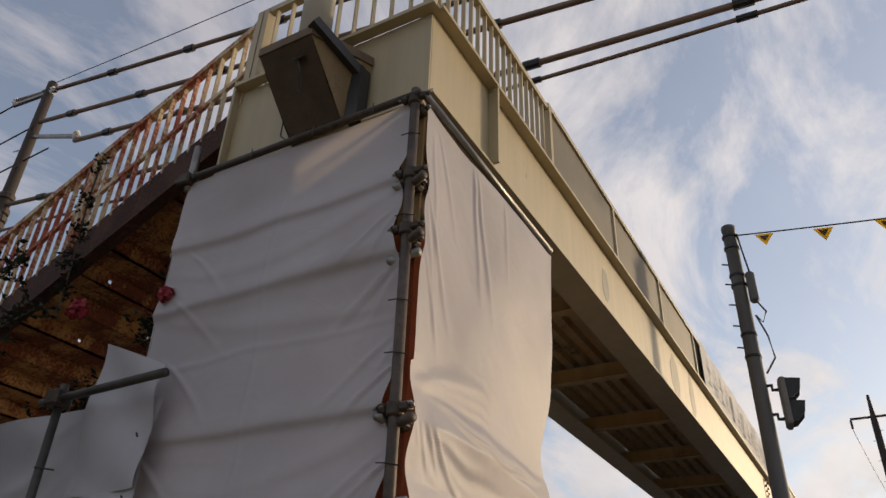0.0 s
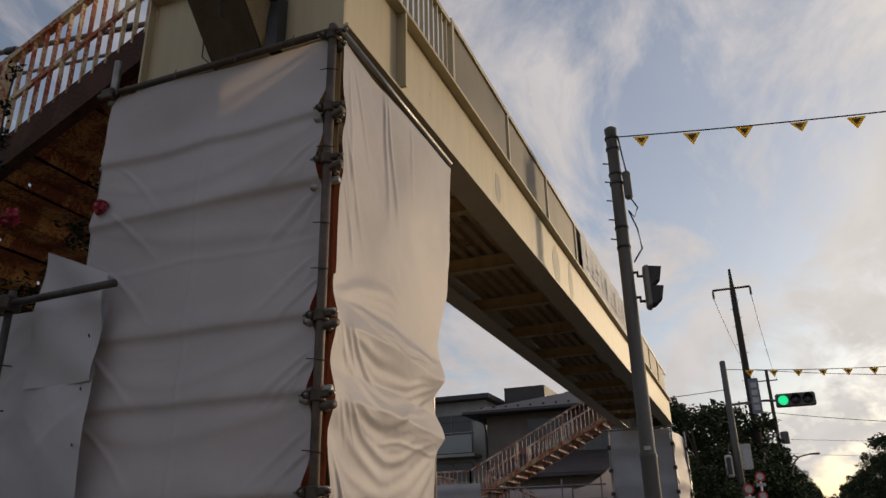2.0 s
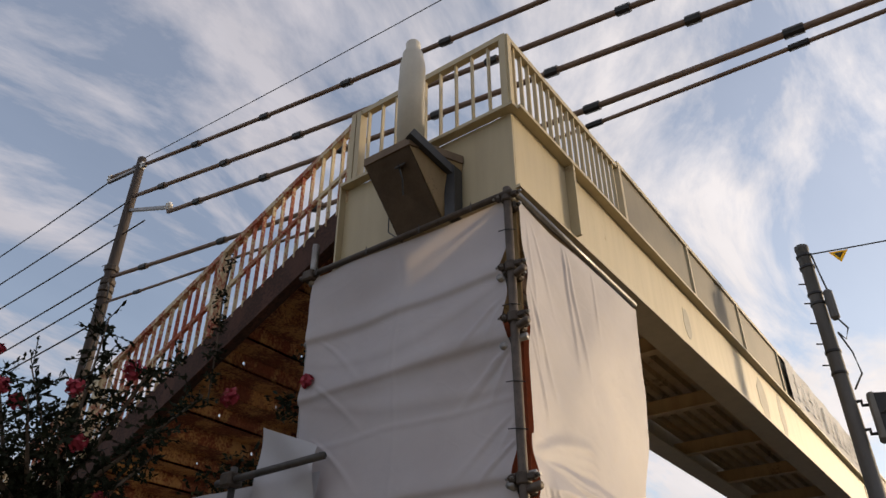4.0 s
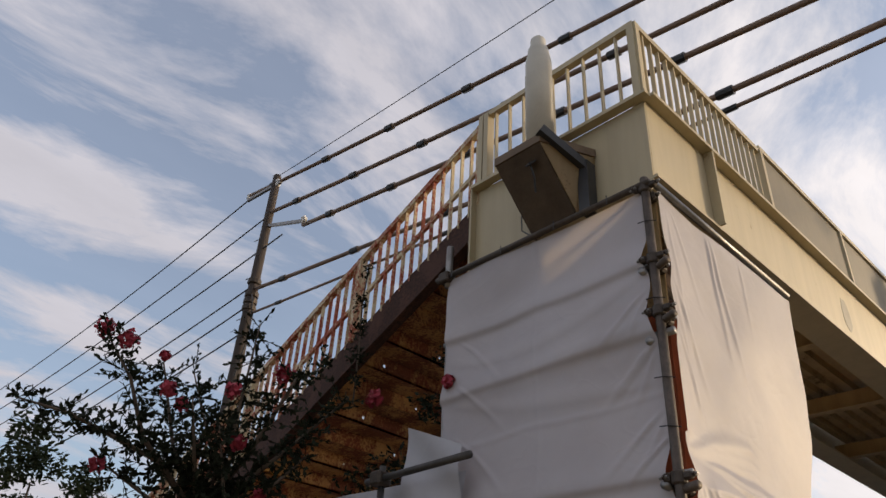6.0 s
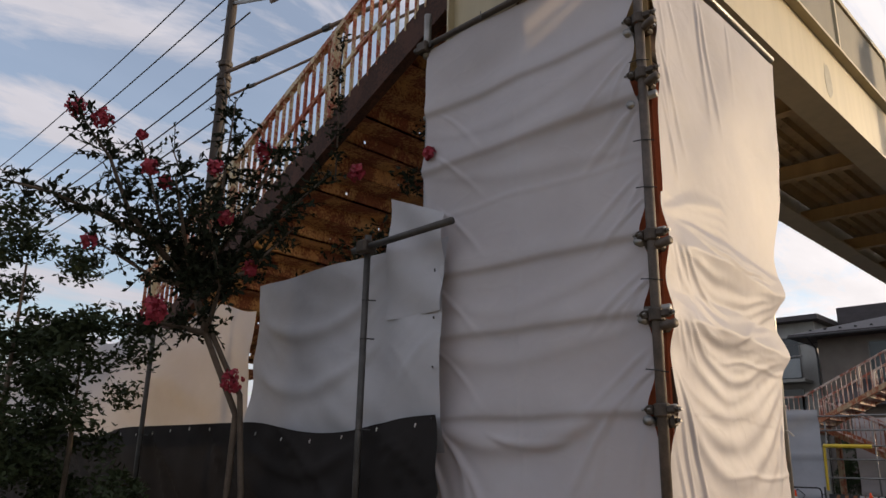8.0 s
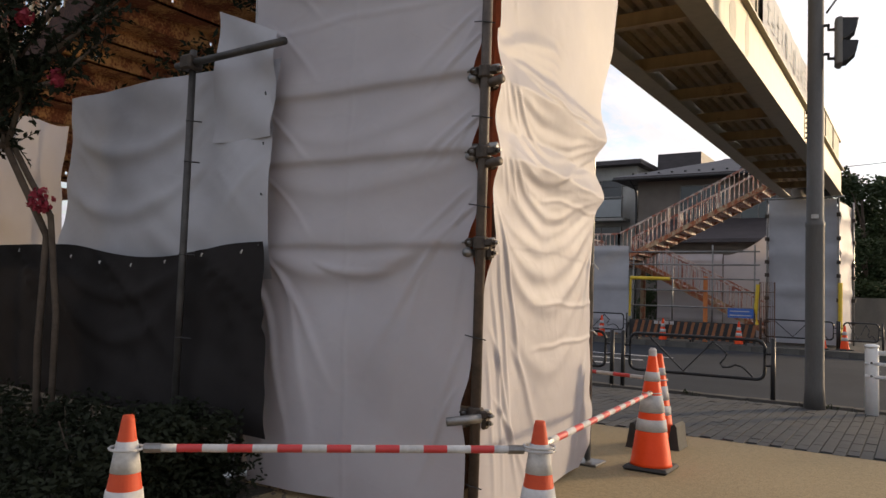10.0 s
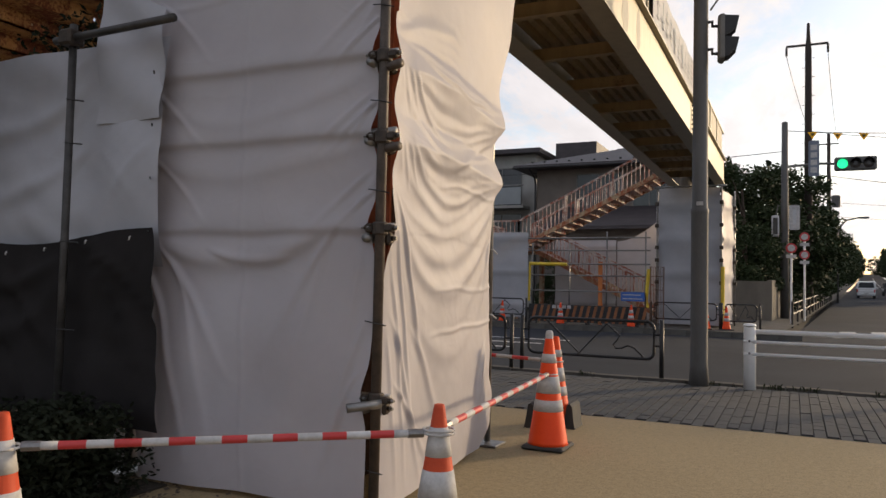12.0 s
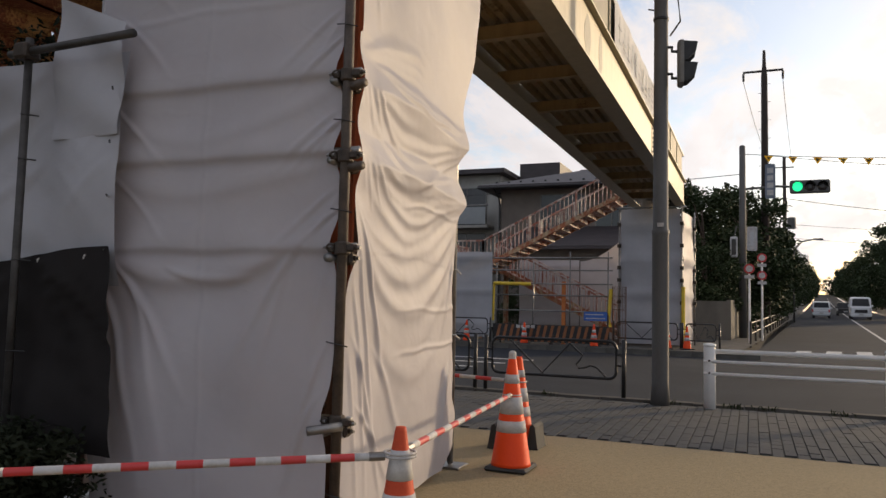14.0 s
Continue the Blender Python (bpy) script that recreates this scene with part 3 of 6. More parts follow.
part("corner_board", box(B(), TX0 - 0.16, TX0 - 0.012, TY0 + 0.050, TY0 + 0.07, 1.3, 3.5), M_ORANGE, scaffold, "orange primed corner plate")
part("corner_board", box(B(), TX0 - 0.034, TX0 - 0.016, TY0 + 0.071, TY0 + 0.15, 1.75, 3.5), M_ORANGE, scaffold, "orange primed corner plate")
part("corner_board", box(B(), TX0 - 0.14, TX0 - 0.004, TY0 + 0.052, TY0 + 0.068, 3.505, 4.25), M_UNDER, scaffold, "ochre cream corner plate")


def crease(t):
    """A fold: a narrow rounded ridge between wide hollows, from -0.6 to 1.4."""
    return 2 * (0.5 + 0.5 * math.sin(2 * math.pi * t)) ** 2.0 - 0.6


def ridge(d, w, sharp=0.6):
    """A fold's section: soft on its upper side, steep below, a shallow hollow under it."""
    k = d / w if d > 0 else d / (w * sharp)
    h = (d + 1.5 * w) / (0.9 * w)
    return (math.exp(-k * k) if abs(k) < 3 else 0.0) - (0.12 * math.exp(-h * h) if abs(h) < 3 else 0.0)


def swag(a, b, a0, b0, a1, b1, sag, w, skew=1.0):
    """A fold that hangs from one tie to another like a slack rope."""
    t = (a - a0) / (a1 - a0)
    if not 0 < t < 1:
        return 0.0
    q = t ** skew
    d = b - (b0 + (b1 - b0) * t - sag * 4 * q * (1 - q))
    if abs(d) > 4 * w:
        return 0.0
    end = min(1.0, 5 * t, 5 * (1 - t))
    slope = (b1 - b0 - sag * 4 * (1 - 2 * q)) / (a1 - a0)          # keep the fold as wide where it runs steeply
    d /= math.sqrt(1 + slope * slope)
    return ridge(d, w * (0.45 + 0.55 * math.sin(math.pi * t))) * end


def fall(a, b, a0, b0, a1, b1, w, bend=1.0):
    """A fold that runs down from (a0, b0) to (a1, b1) and dies out."""
    t = (b0 - b) / (b0 - b1)
    if not 0 < t < 1:
        return 0.0
    d = a - (a0 + (a1 - a0) * t ** bend)
    if abs(d) > 4 * w:
        return 0.0
    return ridge(d, w * (0.5 + 0.7 * t), 0.6) * min(1.0, 6 * t) * (1 - t * t)


def left_sheet(u, v):
    W = TX0 - 0.032 - TX1
    x = TX0 - 0.032 - W * u
    z = 0.03 + (TOPZ - 0.06) * v
    a = W * u                                # metres from the corner pole
    y = TY0 - 0.030
    wv = noise.noise(Vector((x * 1.3, 2.0, z * 0.8)))
    wf = noise.noise(Vector((x * 2.6, 6.0, z * 2.6)))
    for k in LEVELS[1:]:                     # pushed out where a pipe lies behind, slack between
        k += 0.012 * wf
        y -= 0.026 * math.exp(-((z - k) / (0.030 if z < k else 0.13)) ** 2)
    y += 0.030 * math.sin(math.pi * u) * (0.5 + 0.5 * math.sin(z * 5.2 + 1.2 * u))
    y += 0.040 * noise.noise(Vector((x * 0.9, 7.1, z * 1.7 + 1.3 * abs(u - 0.5))))
    y += 0.012 * noise.noise(Vector((x * 2.2 + z * 1.1, 3.3, z * 1.5 - x)))
    out = 0.0
    # each strip sags from its ties: folds that run in from the corner pole and from the far edge
    for k, far, mid in ((3.76, 3.60, 0.20), (3.42, 3.30, 0.10), (3.02, 3.30, 0.10), (2.46, 2.40, 0.26), (2.03, 2.00, 0.16)):
        out += 0.009 * swag(a, z, -0.05, k, W + 0.05, far, mid + 0.04 * wv, 0.085)
        out += 0.012 * fall(a, z, 0.03, k - 0.18, 0.46, k - 0.55, 0.040, 0.9)
        out += 0.009 * fall(a, z, 0.01, k - 0.22, 0.24, k - 0.60, 0.030, 0.9)
        out += 0.010 * fall(a, z, W - 0.10, k - 0.02, W - 0.62, k - 0.50, 0.040, 0.8)
    for k in (2.66, 2.20, 1.72, 3.22):       # short puckers at the ties on the pole
        for j in range(3):
            out += 0.010 * fall(a, z, 0.0, k + 0.02, 0.18 + 0.10 * j, k - 0.08 - 0.11 * j, 0.022)
    # a faint crossing crease where the sheet was folded in its pack
    out += 0.004 * ridge(z - 2.92 - 0.03 * wf, 0.02, 1.0) + 0.003 * ridge(x + 2.93 - 0.02 * wf, 0.018, 1.0)
    # the last strip: its doubled edge hangs in a curve under the pipe, with long folds below it
    out += 0.030 * swag(a, z, 0.20, 1.57, W - 0.02, 1.55, 0.20 + 0.03 * wf, 0.10)
    out += 0.014 * swag(a, z, 0.55, 1.38, 1.20, 1.42, 0.06, 0.035)
    if z < 1.52:
        k = (1.52 - z) / 1.52
        y -= 0.05 * k + 0.05 * k * math.exp(-((u - 0.9) / 0.25) ** 2) + 0.012 * k * noise.noise(Vector((x * 3.5, 1.0, z * 0.7)))
        x += 0.20 * k * u ** 1.5
        for a0, b0, a1, b1, w, am in ((0.22, 1.54, 0.78, 0.72, 0.055, 0.022), (0.30, 1.50, 0.62, 0.30, 0.070, 0.016), (1.66, 1.52, 1.02, 0.62, 0.055, 0.022),
                                      (1.72, 1.45, 1.36, 0.12, 0.050, 0.020), (1.78, 1.25, 1.60, 0.02, 0.040, 0.018), (1.50, 1.45, 1.15, 0.10, 0.060, 0.012),
                                      (0.02, 1.05, 0.30, 0.20, 0.045, 0.018), (0.02, 0.78, 0.40, 0.04, 0.035, 0.014), (0.08, 1.45, 0.20, 0.60, 0.045, 0.012)):
            out += am * fall(a, z, a0 + 0.02 * wf, b0, a1, b1, w, 0.75)
    x += 0.012 * math.sin(z * 7 + 1) * (u ** 3)
    x -= (0.012 + sum(0.045 * math.exp(-((z - k - 0.02) / 0.12) ** 2) for k in JOINTS)) * (1 - u) ** 14
    return (x, y - out, z)


sheet_a = part("scaffold_sheet", grid(B(), 150, 330, left_sheet), M_TARP, smooth=True)
tagged(sheet_a, "white woven plastic sheet stretched over scaffold pipes, creased", "sheet")


TIES = (3.42, 2.62, 2.20, 1.84)
HEM = ((4.3, 5.36), (3.6, 5.39), (3.2, 5.37), (2.72, 5.24), (2.48, 5.35), (2.26, 5.17), (2.03, 5.35), (1.83, 5.18), (1.4, 5.17), (0.98, 5.21), (0.76, 5.25), (0.55, 5.22), (0.42, 5.28), (0.22, 5.22), (0.0, 5.02))


def hem(z):
    for (za, ya), (zb, yb) in zip(HEM, HEM[1:]):
        if z >= zb:
            k = (z - zb) / (za - zb)
            k = k * k * (3 - 2 * k)
            return yb + (ya - yb) * k
    return HEM[-1][1]


def right_sheet(u, v):
    z = 0.04 + (TOPZ - 0.07 - 0.03 * math.sin(math.pi * u) - 0.02 * u) * v
    edge = TY0 + 0.005 + (0.022 if z > 2.7 else 0.0) + sum(0.052 * math.exp(-((z - k) / 0.13) ** 2) for k in JOINTS[1:])
    y = edge + (hem(z) - edge) * u
    a = y - TY0                              # metres from the corner pole
    x = TX0 + 0.035
    shut = 1 / (1 + math.exp((z - 1.42) * 14))              # drawn close to the pole at the foot
    x -= 0.030 * shut * math.exp(-u / 0.06)
    y -= 0.035 * shut * math.exp(-u / 0.06)
    wv = noise.noise(Vector((a * 1.5, 1.0, z * 0.8)))
    wf = noise.noise(Vector((a * 3.0, 4.0, z * 3.0)))
    b = z + 0.025 * wf + 0.03 * wv
    out = 0.0
    # the taut upper strip: long folds from the rail and from the ties on the pole
    for a0, b0, a1, b1, w, am in ((0.10, 4.22, 0.24, 2.95, 0.030, 0.010), (0.05, 3.75, 0.42, 2.90, 0.034, 0.014), (0.05, 3.72, 0.26, 2.75, 0.028, 0.010),
                                  (0.04, 3.42, 0.30, 2.72, 0.026, 0.011), (0.62, 4.27, 0.78, 3.25, 0.036, 0.013), (0.66, 4.27, 0.98, 3.05, 0.036, 0.011),
                                  (0.16, 4.24, 0.50, 3.50, 0.030, 0.007), (1.05, 4.27, 1.16, 3.50, 0.035, 0.005)):
        out += am * fall(a + 0.015 * wf, z, a0, b0, a1, b1, w, 0.9)
    for e0, w, am in ((0.42, 0.050, 0.020), (0.22, 0.045, 0.016), (0.05, 0.04, 0.016)):       # fan upwards from the lowest tie of the strip
        out += 0.5 * am * swag(a, b, 0.0, 2.62, 0.95, 2.62 + 0.35 * e0, -0.10 * e0, w)
    # its lower edge, doubled over the next strip
    out += 0.014 * swag(a, b, 0.0, 2.62, 1.84, 2.56, 0.055, 0.050) + 0.012 * swag(a, b, 0.35, 2.54, 1.70, 2.52, 0.05, 0.022)
    # slack strips: ropes of cloth between the ties on the pole and those at the free edge
    for a0, b0, b1, sag, w, am in ((0.10, 2.47, 2.45, 0.13, 0.050, 0.018), (0.14, 2.46, 2.44, 0.22, 0.050, 0.024), (0.22, 2.44, 2.42, 0.29, 0.050, 0.024), (0.08, 2.42, 2.40, 0.36, 0.055, 0.022),
                                   (0.00, 2.20, 2.36, 0.30, 0.032, 0.018), (0.00, 2.19, 2.20, 0.20, 0.030, 0.018),
                                   (0.10, 2.05, 2.04, 0.10, 0.045, 0.016), (0.12, 2.04, 2.02, 0.19, 0.050, 0.024), (0.20, 2.03, 2.00, 0.26, 0.050, 0.026), (0.08, 2.00, 1.98, 0.34, 0.055, 0.022)):
        out += 0.55 * am * swag(a, b, a0, b0 + 0.02 * wv, 1.84, b1, sag * (1 + 0.25 * wv), 1.1 * w, 0.72) * (0.65 + 0.7 * noise.noise(Vector((a * 1.3, sag * 9, 0))))
    for b0, a1, b1 in ((2.45, 0.22, 2.18), (2.44, 0.34, 2.20), (2.43, 0.46, 2.22), (2.03, 0.24, 1.74), (2.02, 0.36, 1.78), (2.01, 0.48, 1.82), (2.46, 0.12, 2.28), (2.04, 0.13, 1.84)):
        out += 0.010 * fall(a, z, a1 * 0.45, b0, a1, b1, 0.022, 1.2)            # pinched pleats under the pipes
    # below the last tie: one great loop with smaller ones under it
    for b1, sag, w, am in ((1.90, 0.33, 0.055, 0.018), (1.84, 0.46, 0.075, 0.036), (1.72, 0.60, 0.075, 0.030), (1.55, 0.72, 0.080, 0.026), (1.42, 0.86, 0.080, 0.018)):
        out += 0.62 * am * swag(a, b, 0.0, 1.84, 1.80, b1, sag, 1.25 * w, 0.80) * (0.7 + 0.7 * noise.noise(Vector((a * 1.3, sag * 9, 0))))
    for a0, b0, a1, b1, w, am in ((0.03, 1.76, 0.50, 0.70, 0.030, 0.022), (0.02, 1.70, 0.38, 0.30, 0.028, 0.020), (0.02, 1.45, 0.28, 0.06, 0.026, 0.018), (0.02, 1.10, 0.50, 0.02, 0.034, 0.018),
                                  (0.02, 1.02, 0.16, 0.02, 0.024, 0.018), (0.05, 0.72, 0.70, 0.02, 0.040, 0.014), (0.30, 1.00, 0.95, 0.02, 0.060, 0.012), (1.74, 1.60, 1.52, 0.95, 0.045, 0.016),
                                  (1.70, 0.85, 1.45, 0.05, 0.06, 0.014)):
        out += am * fall(a + 0.01 * wf, z, a0, b0, a1, b1, w, 0.8)
    for k in (2.43, 2.00):                   # drawn out over a pipe: a flat slope above it, a hollow belly below
        d = z - k - 0.035 * math.sin(math.pi * u) * (1 - u) + 0.02 * wf
        if -0.5 < d < 0.2:
            q = max(0.0, 1 - d / 0.16) if d > 0 else math.exp(d / 0.16)
            out += 0.055 * q * min(1.0, a / 0.22) * (1 - 0.35 * u)
    for k, am in ((1.20, 0.006), (0.93, 0.007), (1.85, 0.005)):                  # pressed creases from the pack
        out += am * ridge(z - k - 0.03 * wf - 0.02 * (a - 1), 0.016, 0.6) * min(1, max(0, 3 * (a - 0.55)))
    for k in TIES:
        out -= 0.045 * math.exp(-((z - k) ** 2 + a * a) / 0.0081)
    out += 0.030 * noise.noise(Vector((a * 1.4, 9.0, z * 0.9))) + 0.008 * noise.noise(Vector((a * 4, 2.0, z * 3.2)))
    out += 0.001 * noise.noise(Vector((a * 12 + z * 5, 3.0, z * 11)))
    x -= 0.15 * u * min(1.0, (4.33 - z) / 2.2)
    return (x + out * min(1.0, 0.25 + 6 * u), y, z)


sheet_b = part("scaffold_sheet", grid(B(), 170, 360, right_sheet), M_TARP, smooth=True)
tagged(sheet_b, "white plastic sheet hanging in loose folds from a scaffold", "sheet")
for nm, fn in (("scaffold_sheet", lambda u, v: (TX1 - 0.03, TY0 + 0.02 + (TY1 - TY0) * u, 0.05 + 4.2 * v)), ("scaffold_sheet", lambda u, v: (TX0 - 0.42 + (TX1 - TX0 + 0.36) * u, TY1 + 0.03, 0.05 + 4.2 * v))):
    tagged(part(nm, grid(B(), 20, 40, lambda u, v: tuple(c + 0.02 * noise.noise(Vector(fn(u, v)) * 1.5) for c in fn(u, v))), M_TARP, smooth=True), "white plastic sheet closing the back of a scaffold", "sheet")

# ---------- sheeted fence beside the stairs ----------
fence = thing("sheeted_fence", (-5, 3.2, 0), "scaffold-pipe fence posts holding white sheet over dark net", "fence")
for x, top in ((-4.07, 2.80), (-7.45, 2.45), (-10.5, 2.6), (-13.5, 2.6)):
    part("post", tube(B(), [(x, 3.11, 0.0), (x, 3.11, top)], 0.0243, 10), M_FENCEPIPE, fence, smooth=True)
part("cross_pipe", tube(B(), [(-4.22, 3.10, 2.71), (-3.18, 3.06, 2.71)], 0.0243, 10), M_FENCEPIPE, fence, smooth=True)


def fence_sheet(x0, x1, z0, z1, seed, amp=0.05):
    def fn(u, v):
        x, za, zb = x0 + (x1 - x0) * u, z0(u), z1(u)
        z = za + (zb - za) * v
        y = (3.195 if amp > 0.08 else 3.29) + (0.35 if amp > 0.08 else 1.0) * amp * noise.noise(Vector((x * 1.1, seed, z * 1.3))) + 0.3 * amp * noise.noise(Vector((x * 4 + z * 3, seed, z * 4)))
        y += (0.10 if amp > 0.08 else 0.25) * amp * math.sin((x * 0.7 + z) * 8 + seed) * math.sin(math.pi * u)
        y -= (0.12 if amp > 0.08 else 0.35) * amp * crease(0.55 * x + 1.1 * z + 0.8 * noise.noise(Vector((x, seed, z)))) * (1 - 0.5 * v)
        if amp > 0.08:
            x += 0.13 * (1 - v) * max(0.0, (u - 0.93) / 0.07) ** 2
            for k in range(9):               # long folds that sweep down from the ties
                x_ = -13.0 + 1.12 * k
                y -= 0.040 * fall(x, z, x_ - 0.2, 1.55, x_ + 1.25, 0.40, 0.075, 0.7) + 0.028 * fall(x, z, x_, 1.50, x_ + 0.75, 0.35, 0.055, 0.8)
            y -= 0.030 * swag(x, z, -5.8, 1.52, -4.05, 1.45, 0.35, 0.07) + 0.026 * swag(x, z, -5.8, 1.45, -4.05, 1.30, 0.55, 0.08)
        else:
            for k in (1.44, 2.05, 2.32, 2.66):
                for x_, g in ((-4.07, 1), (-4.07, -1), (-5.78, 1), (-3.48, -1), (-7.45, 1), (-7.45, -1)):
                    y -= (0.004 + 0.012 * abs(math.sin(k * 7 + x_))) * fall(g * x, z, g * x_, k + 0.02, g * x_ + 0.42, k - 0.34, 0.045, 0.8)
            y -= 0.030 * swag(x, z, -5.8, 2.45, -4.07, 2.50, 0.28, 0.08) + 0.026 * swag(x, z, -5.8, 2.0, -4.07, 2.1, 0.30, 0.08)
        y = min(max(y, 3.142), 3.215) if amp > 0.08 else max(y, 3.225)
        return (x, y, z)
    return fn


tagged(part("fence_sheet", grid(B(), 70, 50, fence_sheet(-5.80, -3.46, lambda u: 1.30, lambda u: 2.72, 3.0)), M_TARP_SHADED, smooth=True), "white plastic sheet tied to a pipe fence", "sheet")
tagged(part("fence_sheet", grid(B(), 90, 40, fence_sheet(-13.6, -5.83, lambda u: 1.36, lambda u: 2.50 + 0.16 * math.sin(math.pi * 5 * u) ** 2, 5.0)), M_TARP, smooth=True), "white plastic sheet tied to a pipe fence", "sheet")
fence_net = tagged(part("fence_net", grid(B(), 160, 50, fence_sheet(-13.6, -3.44, lambda u: 0.34 + 0.12 * (1 - u), lambda u: 1.53 - 0.10 * max(0, math.sin(math.pi * (u - 0.78) / 0.22)) ** 2, 8.0, 0.09)), M_NET, smooth=True), "dark grey mesh net hanging below the white sheets", "net")
tagged(part("fence_sheet", grid(B(), 20, 30, lambda u, v: (-4.02 + 0.56 * u, 3.26 + 0.02 * math.sin(9 * v + 4 * u), 2.2 + (0.91 - 0.23 * u) * v)), M_TARP_SHADED, smooth=True), "folded corner of white sheet standing above the fence", "sheet")


# ---------- couplers, stubs and ties on the corner of the scaffold ----------
PX, PY = TX0 - 0.02, TY0 - 0.03
for z in JOINTS + (TOPZ - 0.02,):
    bm = B()
    lathe(bm, (PX, PY, z - 0.035), [(0.036, 0), (0.043, 0.008), (0.043, 0.062), (0.036, 0.07)], 12)          # shell round the upright
    box(bm, PX - 0.050, PX + 0.046, PY + 0.018, PY + 0.085, z - 0.085, z - 0.015, 0.014)
    box(bm, PX - 0.075, PX - 0.035, PY - 0.040, PY + 0.000, z - 0.022, z + 0.026, 0.008)                     # hinge lug
    box(bm, PX + 0.035, PX + 0.085, PY - 0.030, PY + 0.012, z - 0.018, z + 0.022, 0.008)
    cp = part("coupler", bm, M_CLAMP, scaffold)
    for dx, dy, dz in ((0.085, -0.01, 0.002), (-0.075, -0.03, 0.004), (0.046, 0.05, -0.05)):
        part("bolt", tube(B(), [(PX + dx - 0.02, PY + dy, z + dz), (PX + dx + 0.035, PY + dy - 0.012, z + dz)], 0.009, 6), M_PIPE, cp)
        part("nut", tube(B(), [(PX + dx + 0.004, PY + dy - 0.004, z + dz), (PX + dx + 0.018, PY + dy - 0.008, z + dz)], 0.015, 6), M_CLAMP, cp)
for z, l in ((2.39, 0.12), (1.95, 0.12), (3.72, 0.11), (3.36, 0.11)):
    part("pipe_stub", tube(B(), [(PX - 0.03, PY + 0.03, z), (PX + l, PY - 0.035, z)], 0.0243, 12), M_CORNER, scaffold, smooth=True)
part("pipe_stub", tube(B(), [(PX + 0.05, PY - 0.03, 0.605), (PX - 0.085, PY - 0.15, 0.585)], 0.0243, 10), M_PIPE, scaffold, smooth=True)
for z in (0.25, 1.02, 1.72, 2.2, 2.72, 3.0, 3.5, 4.05):
    part("cable_tie", tube(B(), [(PX - 0.065, PY - 0.025, z + 0.01), (PX + 0.0, PY - 0.034, z), (PX + 0.055, PY - 0.01, z - 0.012)], 0.0035, 5), M_BLACK, scaffold)
for z in (2.42, 1.93, 3.3, 3.78):
    part("coupler", box(B(), TX0 - 0.28, TX0 - 0.19, TY1 + 0.00, TY1 + 0.07, z - 0.10, z - 0.02, 0.012), M_CLAMP, scaffold)
for z in (3.95, 3.62, 2.9, 2.6, 1.5, 1.0):
    part("cable_tie", tube(B(), [(TX0 - 0.20, TY1 - 0.12, z + 0.02), (TX0 - 0.12, TY1 - 0.05, z), (TX0 - 0.12, TY1 + 0.03, z - 0.03)], 0.006, 5), M_BAND, scaffold)
for x in (-3.72, -3.2, -2.7, -2.25):
    part("cable_tie", tube(B(), [(x, TY0 - 0.085, TOPZ + 0.02), (x, TY0 - 0.085, TOPZ - 0.05)], 0.004, 5), M_BLACK, scaffold)
part("pipe_stub", tube(B(), [(TX1 - 0.02, TY0 - 0.02, TOPZ - 0.08), (TX1 - 0.02, TY0 - 0.02, TOPZ + 0.30)], 0.03, 10), M_PIPE, scaffold, smooth=True)
part("coupler", box(B(), TX1 - 0.08, TX1 + 0.03, TY0 - 0.09, TY0 + 0.0, TOPZ - 0.05, TOPZ + 0.04, 0.012), M_CLAMP, scaffold)

# ---------- lamp mast on its bracket ----------
mast = thing("lamp_mast", (-2.66, 3.2, 4.5), "cream steel lamp mast stump on a bracket below the railing", "lamp mast")
br = part("bracket", prism(B(), [(-3.05, 3.09), (-2.61, 3.09), (-2.42, 3.51), (-3.05, 3.51)], "z", 4.90, 4.97), M_BRACKET, mast)


def plate(*corners, thick=0.012):
    bm = B()
    bm.faces.new([bm.verts.new(c) for c in corners])
    bmesh.ops.solidify(bm, geom=bm.faces[:], thickness=thick)
    return bm


part("sloping_plate", plate((-3.04, 3.10, 4.895), (-2.62, 3.10, 4.895), (-2.56, 3.42, 4.40), (-2.93, 3.42, 4.34)), M_BRACKET, br)
# this gusset catches the light: coloured paler than the other plates
part("gusset", plate((-2.615, 3.10, 4.895), (-2.55, 3.42, 4.40), (-2.50, 3.51, 4.42), (-2.43, 3.51, 4.895)), M_UNDER, br)
part("gusset", plate((-3.045, 3.10, 4.895), (-2.94, 3.42, 4.34), (-2.96, 3.51, 4.36), (-3.045, 3.51, 4.895)), M_BRACKET, br)
part("cable_hole", lathe(B(), (0, 0, 0), [(0.045, -0.004), (0.045, 0.004)], 16), M_BLACK, br).matrix_basis = pose(-2.74, 3.145, 4.795, 57, 0, 0)
bm = B()
bar(bm, (-2.60, 3.08, 4.99), (-2.47, 3.43, 4.78), 0.07, 0.07)
bar(bm, (-2.475, 3.45, 4.82), (-2.475, 3.45, 4.38), 0.10, 0.09)
part("bracket_arm", bm, M_BLACK, mast, "black rusted steel bracket arm")
bm = B()
lathe(bm, (-2.69, 3.20, 4.965), [(0.105, 0.0), (0.105, 0.86), (0.10, 0.90), (0.086, 0.97), (0.086, 1.00), (0.062, 1.03), (0.062, 1.12), (0.05, 1.14)], 18)
part("mast_tube", bm, M_MAST, mast, smooth=True)
part("cable_cover", box(B(), -2.81, -2.765, 3.16, 3.24, 5.12, 5.74, 0.012), M_MAST, mast)
part("loose_cable", tube(B(), [(-2.74, 3.13, 4.79), (-2.73, 3.17, 4.68), (-2.76, 3.22, 4.58)], 0.008, 6), M_BLACK, mast)
